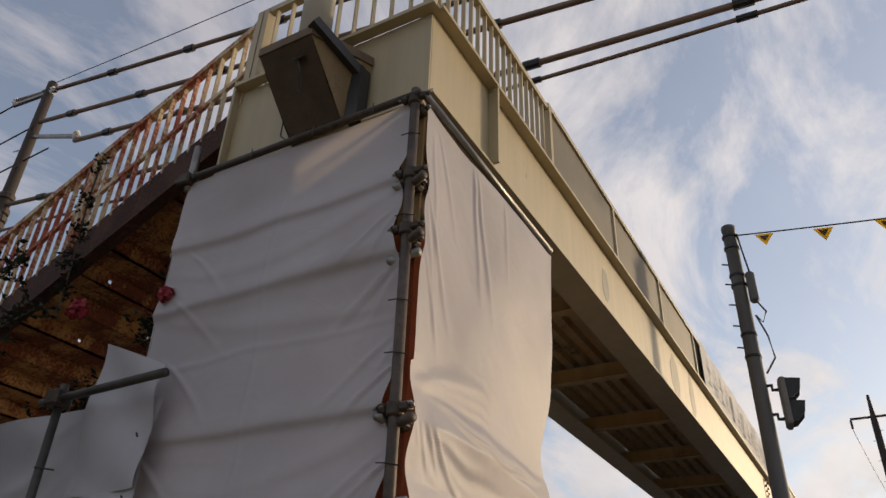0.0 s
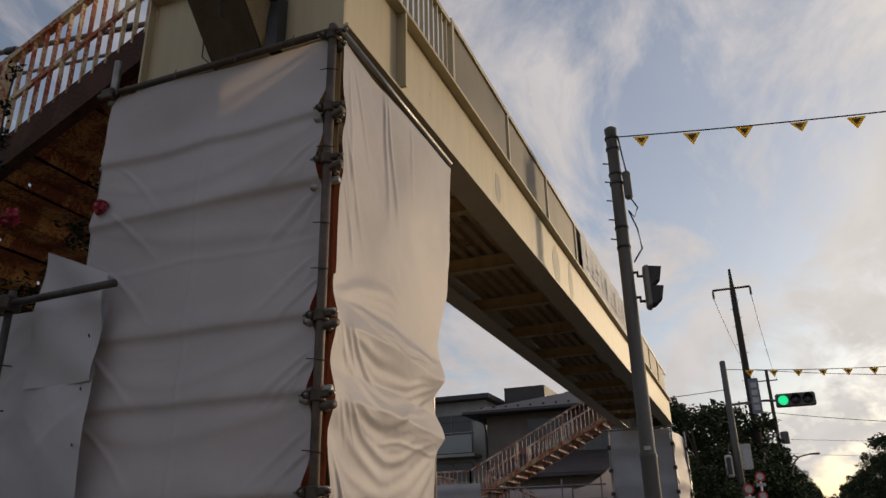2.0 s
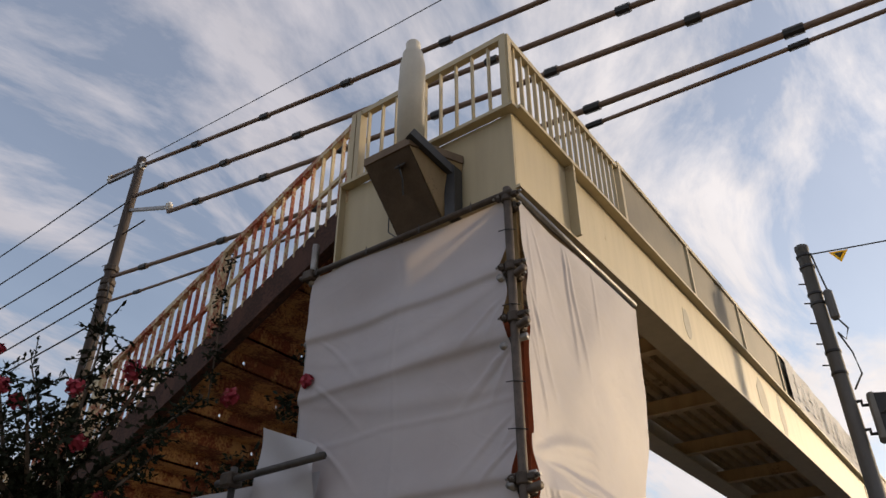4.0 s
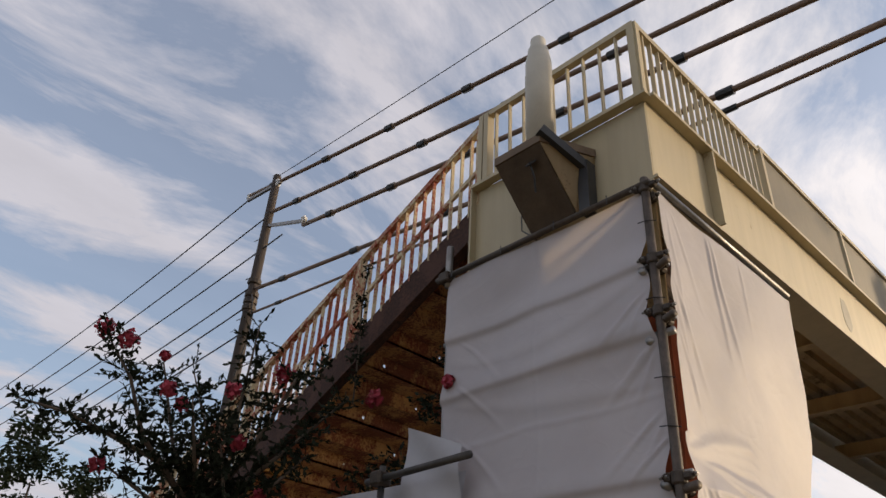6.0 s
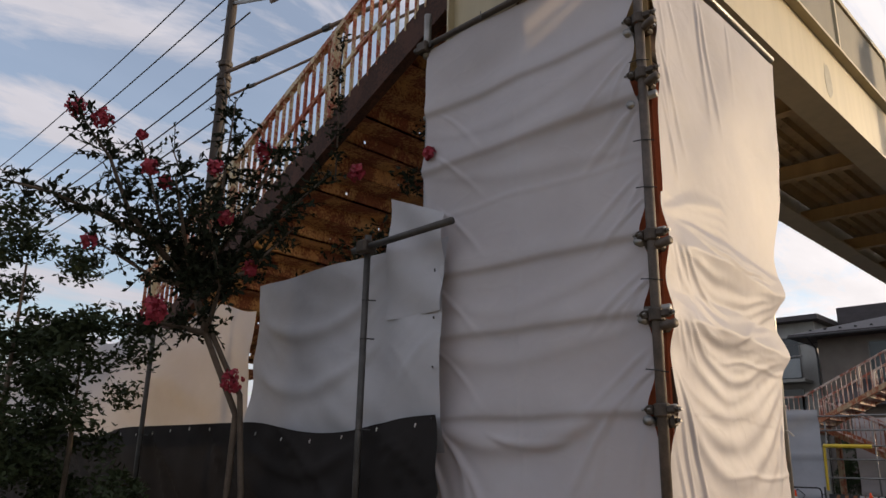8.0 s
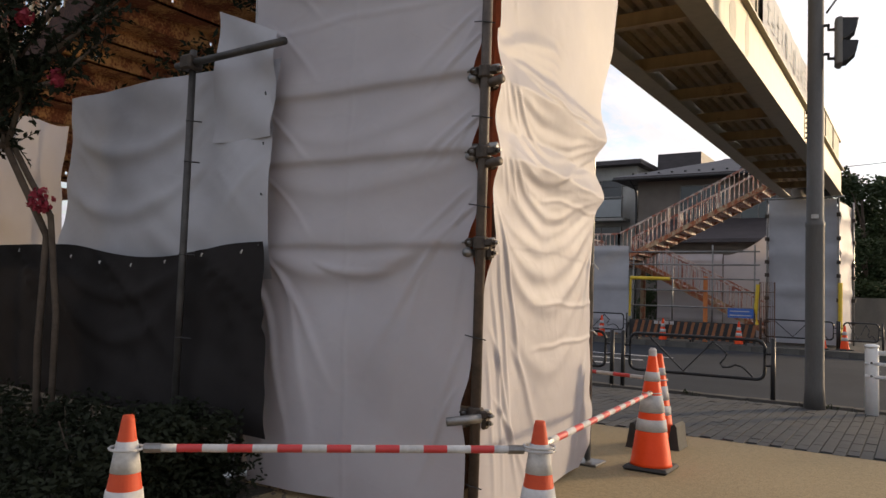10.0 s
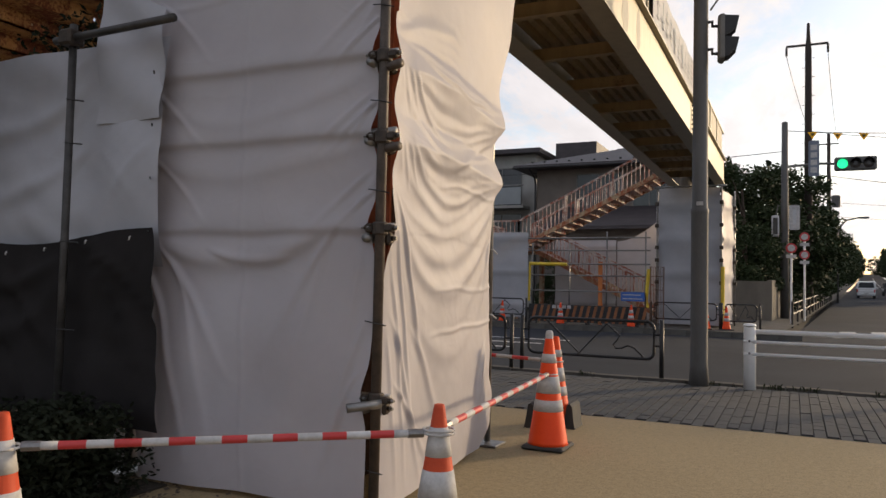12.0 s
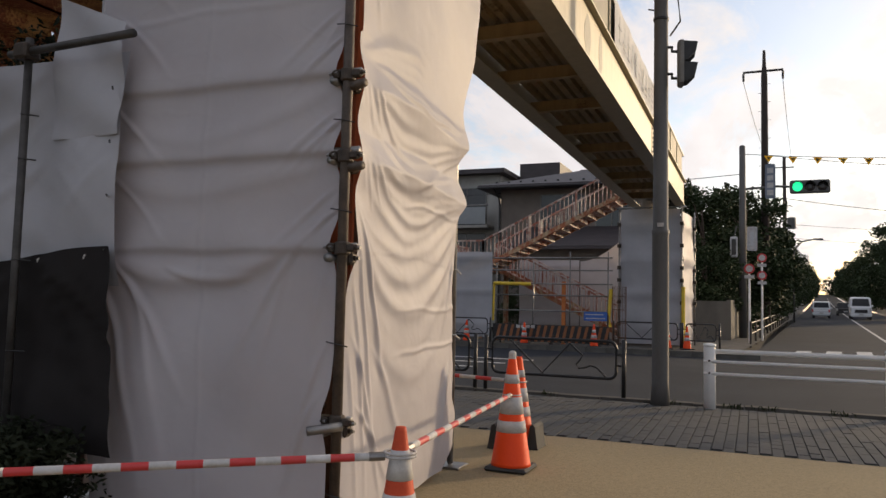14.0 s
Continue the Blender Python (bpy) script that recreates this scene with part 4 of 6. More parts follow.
part("loose_cable", tube(B(), [(-3.02, 3.48, 4.80), (-3.10, 3.46, 4.64), (-3.08, 3.44, 4.50), (-2.98, 3.42, 4.40)], 0.006, 6), M_BLACK, mast)

# ---------- fence fittings ----------
part("coupler", box(B(), -4.13, -4.02, 3.04, 3.16, 2.66, 2.76, 0.015), M_CLAMP, fence)
for x in (-4.07, -7.45):
    for z in (0.9, 1.44, 2.05, 2.32):
        part("cable_tie", tube(B(), [(x - 0.07, 3.15, z), (x, 3.08, z + 0.005), (x + 0.07, 3.15, z)], 0.005, 5), M_BLACK, fence)
for k in range(18):
    x, z = -3.55 - 0.37 * k, 1.455 + 0.02 * math.sin(k)
    if x > -5.75:
        z -= 0.10 * max(0.0, math.sin(math.pi * ((x + 13.6) / 10.16 - 0.78) / 0.22)) ** 2
    part("eyelet_tie", tube(B(), [(x, 3.135, z), (x + 0.008, 3.130, z + 0.012), (x + 0.012, 3.135, z + 0.022)], 0.005, 5), M_BAND, fence_net, "white tie through an eyelet")
for k in range(7):
    part("cable_tie", tube(B(), [(-3.51, 3.24, 0.55 + 0.32 * k), (-3.47, 3.20, 0.55 + 0.32 * k)], 0.006, 5), M_BLACK, fence)

# ---------- signal pole at the kerb ----------
SX, SY = -1.10, 9.98
sp = thing("signal_pole", (SX, SY, 0), "dark weathered steel pole carrying a pedestrian signal", "signal pole")
bm = B()
lathe(bm, (SX, SY, -0.02), [(0.125, 0), (0.108, 0.30), (0.106, 2.2), (0.112, 2.22), (0.112, 2.27), (0.098, 2.28), (0.085, 6.93), (0.092, 6.94), (0.092, 7.0), (0.05, 7.03)], 20)
pole = part("pole", bm, M_POLE, sp, smooth=True)
part("sticker", box(B(), SX - 0.03, SX + 0.05, SY - 0.107, SY - 0.10, 2.29, 2.34), M_BAND, pole)
for z in (5.05, 5.35, 6.05, 6.2, 6.62, 6.80):
    part("pole_band", lathe(B(), (SX, SY, z), [(0.098, 0), (0.101, 0.005), (0.101, 0.035), (0.098, 0.04)], 18), M_BLACK, pole, smooth=True)
for z in (5.2, 5.5, 5.8, 6.1, 6.4):
    part("step_bolt", tube(B(), [(SX - 0.08, SY - 0.02, z), (SX - 0.16, SY - 0.05, z + 0.01)], 0.010, 6), M_CLAMP, pole)
bx = part("control_box", box(B(), SX + 0.10, SX + 0.21, SY - 0.10, SY + 0.02, 5.78, 6.22, 0.03), M_POLE, sp)
part("signal_cable", tube(B(), [(SX + 0.1, SY - 0.05, 6.82), (SX + 0.13, SY - 0.06, 6.5), (SX + 0.16, SY - 0.05, 6.22)], 0.012, 6), M_BLACK, sp)
part("signal_cable", tube(B(), [(SX + 0.18, SY - 0.05, 5.78), (SX + 0.26, SY - 0.06, 5.62), (SX + 0.20, SY - 0.06, 5.48), (SX + 0.13, SY - 0.05, 5.6), (SX + 0.22, SY - 0.05, 5.3), (SX + 0.25, SY - 0.05, 5.0), (SX + 0.12, SY - 0.04, 4.82)], 0.012, 6), M_BLACK, sp)
for z in (4.68, 4.32):
    part("signal_arm", tube(B(), [(SX + 0.08, SY, z), (SX + 0.14, SY, z), (SX + 0.14, SY - 0.0, z - 0.06), (SX + 0.21, SY + 0.02, z - 0.06)], 0.022, 8), M_BLACK, sp)
bm = B()
prism(bm, [(0.0, -0.10), (0.035, -0.165), (0.10, -0.175), (0.10, 0.175), (0.035, 0.165), (0.0, 0.10)], "z", -0.31, 0.31)
head = part("signal_head", bm, M_HOUSING, sp, "grey cast signal housing")
bmesh_ = bmesh.new(); bmesh_.from_mesh(head.data)
bmesh.ops.bevel(bmesh_, geom=bmesh_.edges[:], offset=0.012, segments=2, affect="EDGES")
bmesh_.to_mesh(head.data); bmesh_.free()
head.matrix_basis = pose(SX + 0.205, SY + 0.02, 4.45, 0, 0, 8) @ Matrix.Diagonal((0.80, 0.85, 0.92, 1.0))
for zc in (0.15, -0.15):
    bm = B()
    for y_ in (-0.15, 0.138):
        prism(bm, [(0.09, zc + 0.135), (0.31, zc + 0.11), (0.28, zc - 0.02), (0.16, zc - 0.125), (0.09, zc - 0.135)], "y", y_, y_ + 0.012)
    prism(bm, [(0.09, zc + 0.135), (0.31, zc + 0.11), (0.31, zc + 0.122), (0.09, zc + 0.147)], "y", -0.15, 0.15)
    part("visor", bm, M_BLACK, head, "black visor hood").matrix_parent_inverse = Matrix()
    ln = part("lens", lathe(B(), (0, 0, 0), [(0.115, 0), (0.10, 0.012), (0.05, 0.018)], 16), M_DARKLENS, head)
    ln.matrix_parent_inverse = Matrix()
    ln.matrix_basis = pose(0.101, 0, zc, 0, 90, 0)


def pennant_line(p, q, first, gap, count, size, sag, bar_label):
    """A sagging cord with small triangular flags."""
    p, q = Vector(p), Vector(q)
    L = (q - p).length
    t = thing("pennant_line", p, bar_label, "pennants")
    def at(s):
        c = p.lerp(q, s / L)
        c.z -= sag * 4 * (s / L) * (1 - s / L)
        return c
    part("cord", tube(B(), [at(L * k / 24) for k in range(25)], 0.012 * size / 0.28, 5), M_BLACK, t)
    for k in range(count):
        c = at(first + gap * k)
        e = at(first + gap * k + size) - c
        d = Vector((0, 0.02 * math.sin(k * 2.1), -0.02))
        bm = B()
        tri = [c + d, c + e + d, c + e * 0.5 + Vector((0.02 * math.sin(k * 3), 0.05 * math.sin(k * 1.7), -size * 0.82))]
        vs = [bm.verts.new(v) for v in tri]
        bm.faces.new(vs)
        bmesh.ops.solidify(bm, geom=bm.faces[:], thickness=0.006)
        f = part("pennant", bm, M_PENNANT, t, "yellow triangular pennant with dark print")
        n = e.cross(tri[2] - tri[0]).normalized() * 0.008
        bm = B()
        a = [c + d + e * 0.26 + Vector((0, 0, -size * 0.12)), c + d + e * 0.74 + Vector((0, 0, -size * 0.12)), c + d + e * 0.5 + (tri[2] - tri[0] - e * 0.5) * 0.62]
        for s_ in (1, -1):
            bm.faces.new([bm.verts.new(v + n * s_) for v in a])
        part("print", bm, M_PRINT, f)
    return t


pennant_line((SX + 0.09, SY, 6.83), (14.0, 10.6, 6.4), 0.22, 0.70, 18, 0.24, 0.35, "cord of small yellow triangular pennants over the road")

# ---------- cones, cone bars ----------
def cone(at, h, mat, bands, plate, label):
    t = thing("traffic_cone", at, label, "traffic cone", "cones round the scaffold")
    s = h / 0.9
    part("body", lathe(B(), at, [(0.165 * s, 0.035), (0.158 * s, 0.055), (0.034 * s, h - 0.02), (0.028 * s, h), (0.015 * s, h)], 28), mat, t, smooth=True)
    for a, b in bands:
        def rr(q):
            return (0.158 + (0.034 - 0.158) * (q * h - 0.055) / (h - 0.075)) * s + 0.003
        part("band", lathe(B(), at, [(rr(a), a * h), (rr(b), b * h)], 28), M_BAND, t, "white reflective band", smooth=True)
    x, y, z = at
    part("base", box(B(), x - plate, x + plate, y - plate, y + plate, z, z + 0.035, 0.016), M_RUBBER, t, "black rubber base")
    return t


big = "bright orange traffic cone with white bands on a black base"
old = "faded orange traffic cone with scuffed white bands"
c_big = cone((-1.70, 5.50, 0), 0.84, M_CONE, ((0.77, 0.85), (0.50, 0.65), (0.34, 0.44)), 0.165, big)
part("cap", lathe(B(), (-1.70, 5.50, 0.83), [(0.03, 0), (0.03, 0.045), (0.018, 0.06)], 12), M_BAND, c_big)
c_back = cone((-1.93, 6.45, 0), 0.78, M_CONE, ((0.77, 0.85), (0.50, 0.65), (0.34, 0.44)), 0.155, big)
OB = ((0.67, 0.85), (0.46, 0.57))
c_r = cone((-1.43, 2.99, 0), 0.70, M_CONE2, ((0.68, 0.86), (0.42, 0.595)), 0.19, old)
c_l = cone((-2.79, 1.89, 0), 0.70, M_CONE2, OB, 0.19, old)
c_ll = cone((-4.39, 1.76, 0), 0.70, M_CONE, ((0.70, 0.84), (0.50, 0.62)), 0.19, big)
for x, y, a in ((-2.07, 6.30, 20), (-1.76, 6.42, -15)):
    w_ = thing("cone_weight", (x, y, 0), "black rubber ring weight at a cone", "weight", "cone weights")
    part("body", prism(B(), [(x - 0.055, 0.0), (x + 0.055, 0.0), (x + 0.045, 0.05), (x + 0.028, 0.19), (x + 0.008, 0.215), (x - 0.018, 0.20), (x - 0.045, 0.04)], "y", y - 0.13, y + 0.13), M_RUBBER, w_)


def cone_bar(p, q, n=13):
    """A striped bar with a ring at each end."""
    p, q = Vector(p), Vector(q)
    t = thing("cone_bar", p, "red and white striped bar between two traffic cones", "cone bar", "cone bars")
    d = (q - p).normalized()
    a, b = p + d * 0.10, q - d * 0.10
    for k in range(n):
        part("stripe", tube(B(), [a.lerp(b, k / n), a.lerp(b, (k + 1) / n)], 0.017, 10, cap=k in (0, n - 1)), M_RED if k % 2 else M_BAND, t, smooth=True)
    for c in (p, q):
        pts = [(c.x + 0.068 * math.cos(2 * math.pi * k / 20), c.y + 0.068 * math.sin(2 * math.pi * k / 20), c.z) for k in range(21)]
        part("ring", tube(B(), pts, 0.006, 6), M_BAND, t, smooth=True)
    part("grip", tube(B(), [p + d * 0.07, a + d * 0.04], 0.020, 8), M_PIPE, t)
    part("grip", tube(B(), [q - d * 0.07, b - d * 0.04], 0.020, 8), M_PIPE, t)


cone_bar((-2.79, 1.89, 0.565), (-1.43, 2.99, 0.575), 15)
cone_bar((-1.43, 2.99, 0.59), (-1.70, 5.50, 0.56), 17)
cone_bar((-1.93, 6.45, 0.56), (-3.9, 6.6, 0.60), 11)

# ---------- guard fences at the kerb ----------
def loop_fence(x0, x1, y, label):
    """A black tubular guard panel with rounded corners and an ornamental zigzag rod."""
    t = thing("guard_fence", ((x0 + x1) / 2, y, 0), label, "guard fence", "black guard fences")
    zt, zb, r = 0.77, 0.27, 0.10
    for x in (x0, x1):
        part("post", tube(B(), [(x, y, -0.02), (x, y, 0.80)], 0.030, 10), M_BLACK, t, smooth=True)
    a, b = x0 + 0.10, x1 - 0.10
    pts = []
    for cx, cz, s0 in ((b - r, zt - r, 0), (a + r, zt - r, 90), (a + r, zb + r, 180), (b - r, zb + r, 270)):
        pts += [(cx + r * math.cos(radians(s0 + 18 * k)), y, cz + r * math.sin(radians(s0 + 18 * k))) for k in range(6)]
    part("loop", tube(B(), pts + [pts[0]], 0.022, 8, cap=False), M_BLACK, t, smooth=True)
    for x, s in ((x0, 1), (x1, -1)):
        for z in (0.45, 0.60):
            part("bracket", tube(B(), [(x, y, z), (x + 0.10 * s, y, z)], 0.016, 6), M_BLACK, t)
    w = b - a
    zig = [(0.14, 0.98), (0.42, 0.06), (0.64, 0.90)]
    wave = [(0.64, 0.90), (0.70, 0.72), (0.74, 0.60), (0.72, 0.46), (0.69, 0.34), (0.71, 0.24), (0.76, 0.26), (0.80, 0.33), (0.85, 0.28), (0.90, 0.12), (0.92, 0.04)]
    for poly in (zig, wave):
        part("ornament", tube(B(), [(a + w * u, y, zb + (zt - zb) * v) for u, v in poly], 0.014, 6), M_BLACK, t)


loop_fence(-3.56, -1.60, 10.22, "black tubular steel guard fence with zigzag ornament at the kerb")
loop_fence(-5.68, -3.72, 10.22, "black tubular steel guard fence with zigzag ornament at the kerb")
loop_fence(-7.80, -5.84, 10.22, "black tubular steel guard fence with zigzag ornament at the kerb")
wf = thing("white_guard_rail", (2, 9.95, 0), "white-painted steel pipe guard rail along the kerb", "guard rail")
for k in range(6):
    x, y = -0.50 + 2.0 * k, 9.95 + 0.09 * k
    bm = B()
    lathe(bm, (x, y, -0.02), [(0.072, 0), (0.072, 0.77), (0.066, 0.79), (0.05, 0.80)], 18)
    po = part("post", bm, M_WHITE, wf, smooth=True)
    part("cap", lathe(B(), (x, y, 0.775), [(0.078, 0), (0.078, 0.02), (0.06, 0.035), (0.02, 0.04)], 18), M_WHITE, po, smooth=True)
    for z in (0.45, 0.60):
        part("bolt", lathe(B(), (0, 0, 0), [(0.014, 0), (0.014, 0.012)], 6), M_CLAMP, po).matrix_basis = pose(x, y - 0.068, z, 90, 0, 0)
for z, r in ((0.715, 0.030), (0.59, 0.021), (0.44, 0.021)):
    part("rail", tube(B(), [(-0.50 + (0.0 if z > 0.7 else -0.07), 9.95 - (0.0 if z > 0.7 else 0.055), z), (9.5, 10.40 - (0.0 if z > 0.7 else 0.055), z)], r, 10), M_WHITE, wf, smooth=True)


# ---------- across the road: the far pier and its stairs ----------
def cloth(x0, x1, y0, y1, z0, z1, seed, amp=0.04, nu=24, nv=30):
    """A sheet stretched from (x0, y0) to (x1, y1), sagging a little between its ties."""
    def fn(u, v):
        x, y, z = x0 + (x1 - x0) * u, y0 + (y1 - y0) * u, z0 + (z1 - z0) * v
        d = amp * noise.noise(Vector((x * 0.9 + seed, y * 0.9, z * 1.3))) + 0.6 * amp * math.exp(-((z % 1.1 - 0.55) / 0.09) ** 2)
        return (x + (d if abs(y1 - y0) > abs(x1 - x0) else 0), y - (d if abs(x1 - x0) >= abs(y1 - y0) else 0), z)
    return grid(B(), nu, nv, fn)


ft = thing("far_pier_scaffold", (-2.95, 25.2, 0), "scaffold round the far bridge pier wrapped in white sheets", "scaffold")
FX0, FX1, FY0, FY1 = -3.92, -2.08, 24.35, 26.2
# front, left and back take the sheet colour with shade painted in
part("front_sheet", cloth(FX0, FX1, FY0, FY0, 0.08, 4.38, 2.0, 0.13), M_TARP_SHADED, ft, smooth=True)
part("side_sheet", cloth(FX1 + 0.06, FX1 + 0.25, FY0, FY1, 0.08, 4.3, 7.0, 0.08), M_TARP, ft, smooth=True)
part("side_sheet", cloth(FX0 - 0.04, FX0 - 0.04, FY0, FY1, 0.08, 4.3, 9.0), M_TARP_SHADED, ft, smooth=True)
part("back_sheet", cloth(FX0, FX1 + 0.25, FY1 + 0.05, FY1 + 0.05, 0.08, 4.3, 4.0), M_TARP_SHADED, ft, smooth=True)
for x, y in ((FX0 - 0.05, FY0 - 0.05), (FX1 + 0.05, FY0 - 0.05), (FX1 + 0.3, FY1), (FX0, FY1)):
    sd_ = part("standard", tube(B(), [(x, y, 0), (x, y, 4.46)], 0.026, 8), M_PIPE, ft, smooth=True)
    for z in (0.7, 1.4, 2.1, 2.5, 3.2, 3.9):
        part("coupler", box(B(), x - 0.055, x + 0.055, y - 0.06, y + 0.06, z - 0.06, z + 0.05), M_CLAMP, sd_)
part("ledger", tube(B(), [(FX0 - 0.2, FY0 - 0.08, 4.42), (FX1 + 0.2, FY0 - 0.08, 4.42)], 0.026, 8), M_PIPE, ft, smooth=True)
part("yellow_guard", tube(B(), [(FX1 + 0.10, FY0 - 0.12, 0.1), (FX1 + 0.10, FY0 - 0.12, 1.9)], 0.06, 8), M_YELLOW, ft, "yellow foam pole guard")

fs = thing("far_bridge_stairs", (-6, 25.5, 0), "rust-streaked steel stairs with pale bar railings across the road", "stairs")
zl = flight(fs, -3.85, 5.0, -8.75, 24.6, 26.1, 0.5, -1, M_BRICKRED, M_PALE, 0.10)
part("landing", box(B(), -10.6, -8.75, 24.6, 28.0, zl - 0.14, zl), M_BRICKRED, fs)
flight(fs, -8.75, zl, -8.75 + zl / 0.5, 26.4, 27.9, 0.5, 1, M_BRICKRED, M_PALE, 0.12)
for yy in (24.6, 26.1):
    rail_run(fs, (-3.85, yy, 5.05), (-8.75, yy, zl + 0.05), 0.16, M_PALE, bar_w=0.04, height=0.85, posts=(0.0, 0.33, 0.66, 1.0))
for yy in (26.4, 27.9):
    rail_run(fs, (-8.75, yy, zl + 0.05), (-8.75 + zl / 0.5, yy, 0.05), 0.16, M_PALE, bar_w=0.04, height=0.85, posts=(0.0, 0.33, 0.66, 1.0))
rail_run(fs, (-8.75, 24.6, zl), (-10.6, 24.6, zl), 0.16, M_PALE, bar_w=0.04, height=0.9, posts=(0.0, 1.0))
rail_run(fs, (-10.6, 24.6, zl), (-10.6, 28.0, zl), 0.16, M_PALE, bar_w=0.04, height=0.9, posts=(0.0, 1.0))
for x, y in ((-8.9, 24.8), (-10.4, 24.8), (-8.9, 27.8), (-10.4, 27.8)):
    part("leg", box(B(), x - 0.08, x + 0.08, y - 0.08, y + 0.08, 0.0, zl - 0.14), M_BRICKRED, fs)

fp = thing("pipe_scaffold", (-6, 23.4, 0), "open scaffold pipe frame in front of the far stairs", "scaffold")
for x in (-7.8, -6.55, -5.35, -4.15):
    part("standard", tube(B(), [(x, 23.35, 0), (x, 23.35, 2.95 if x > -6 else 2.6)], 0.024, 7), M_PIPE, fp, smooth=True)
for z in (1.05, 1.55, 1.92, 2.35, 2.75):
    part("ledger", tube(B(), [(-7.95, 23.30, z), (-4.0, 23.30, z)], 0.024, 7), M_PIPE, fp, smooth=True)
part("orange_post", box(B(), -5.62, -5.50, 23.36, 23.44, 0, 2.0), M_ORANGEPOST, fp, "orange square post")
part("yellow_guard", tube(B(), [(-7.85, 23.2, 1.92), (-6.6, 23.2, 1.90)], 0.055, 8), M_YELLOW, fp, "yellow foam pole guard")
part("yellow_guard", tube(B(), [(-4.05, 23.2, 0.6), (-4.08, 23.2, 1.05), (-4.03, 23.2, 1.78)], 0.055, 8), M_YELLOW, fp, "yellow foam pole guard")
part("yellow_guard", tube(B(), [(-7.86, 23.2, 0.7), (-7.84, 23.2, 1.9)], 0.04, 8), M_YELLOW, fp, "yellow foam pole guard")
gate = part("gate_frame", tube(B(), [(-3.98, 23.21, 0.05), (-3.98, 23.21, 1.85), (-3.58, 23.21, 1.85), (-3.58, 23.21, 0.05)], 0.022, 6), M_RUSTGATE, fp, "rusty brown gate frame")
for k in range(7):
    part("gate_bar", tube(B(), [(-3.93 + 0.05 * k, 23.21, 0.1), (-3.93 + 0.05 * k, 23.21, 1.84)], 0.008, 5), M_RUSTGATE, gate)
for k in range(4):
    part("gate_bar", tube(B(), [(-3.97, 23.205, 0.3 + 0.42 * k), (-3.59, 23.205, 0.3 + 0.42 * k)], 0.010, 5), M_RUSTGATE, gate)
tagged(part("hoarding_sheet", cloth(-9.5, -7.88, 23.1, 23.1, 0.15, 2.93, 3.0, 0.10), M_TARP_SHADED, smooth=True), "pale white sheet hung over the far scaffold", "sheet")
tagged(part("hoarding_sheet", cloth(-14.5, -9.5, 23.3, 23.2, 0.15, 2.93, 13.0, 0.10), M_TARP_SHADED, smooth=True), "pale white sheet hung over the far scaffold", "sheet")
tagged(part("hoarding_sheet", cloth(-8.6, -6.2, 28.6, 28.6, 0.02, 3.0, 5.0, 0.10), M_TARP, smooth=True), "cream sheet hung behind the far stairs", "sheet")
bm = B()
grid(bm, 16, 16, lambda u, v: (-6.15 + 2.2 * u, 28.6 - 0.06 * math.sin(3 * u), 0.02 + (2.93 + 1.5 * u ** 1.8) * v))
tagged(part("hoarding_sheet", bm, M_TARP, smooth=True), "cream sheet hung behind the far stairs", "sheet")
bar_ = thing("striped_barrier", (-5.85, 22.75, 0), "black and orange striped safety barrier at the kerb", "barrier")
part("board", box(B(), -7.7, -4.0, 22.74, 22.78, 0.08, 0.62), M_BLACK, bar_)
for k in range(17):
    x = -7.62 + 0.215 * k
    part("stripe", prism(B(), [(x, 0.09), (x + 0.09, 0.09), (x + 0.21, 0.60), (x + 0.12, 0.60)], "y", 22.728, 22.738), M_DULLORANGE, bar_)
for x in (-7.4, -5.8, -4.3):
    part("foot", box(B(), x - 0.03, x + 0.03, 22.6, 22.95, 0.012, 0.08), M_BLACK, bar_)
sg = thing("site_sign", (-4.5, 23.15, 0.8), "blue site sign board with white lines of lettering", "sign")
board = part("board", box(B(), -4.86, -4.14, 23.15, 23.17, 0.78, 1.06), M_BLUE, sg)
for k, (a, b) in enumerate(((-4.80, -4.25), (-4.80, -4.20))):
    part("lettering", box(B(), a, b, 23.144, 23.149, 0.96 - 0.12 * k, 0.99 - 0.12 * k), M_BAND, board)
sg2 = thing("site_notice", (-6.9, 23.1, 0.6), "small white notice plates on the barrier", "sign")
for k in range(4):
    part("plate", box(B(), -6.92 + 0.16 * k, -6.80 + 0.16 * k, 22.715, 22.725, 0.50, 0.60), M_BAND, sg2)

far_cone = cone((-4.42, 22.55, 0.012), 0.68, M_CONE, ((0.62, 0.76), (0.38, 0.52)), 0.18, "orange traffic cone with white bands at the far kerb")
for x, y in ((-6.6, 22.55), (-2.35, 23.2), (-1.80, 23.3), (-8.55, 22.6)):
    copy_thing(far_cone, pose(x, y, 0.012, 0, 0, 37 * x))
loop_fence(-4.0, -2.0, 23.55, "black tubular guard fence at the far kerb")
loop_fence(-1.95, -0.9, 23.6, "short black tubular guard fence at the far kerb")
loop_fence(-9.7, -7.75, 22.62, "black tubular guard fence at the far kerb")
loop_fence(-11.8, -9.85, 22.62, "black tubular guard fence at the far kerb")

# ---------- houses behind ----------
def window(owner, x0, x1, z0, z1, y):
    w = part("window", box(B(), x0, x1, y - 0.03, y + 0.02, z0, z1), M_GLASS, owner, "dark window pane")
    for a, b, c, d in ((x0 - 0.05, x1 + 0.05, z1, z1 + 0.05), (x0 - 0.05, x1 + 0.05, z0 - 0.05, z0), (x0 - 0.05, x0, z0, z1), (x1, x1 + 0.05, z0, z1), ((x0 + x1) / 2 - 0.02, (x0 + x1) / 2 + 0.02, z0, z1)):
        part("frame", box(B(), a, b, y - 0.06, y - 0.031, c, d), M_FRAME, w)


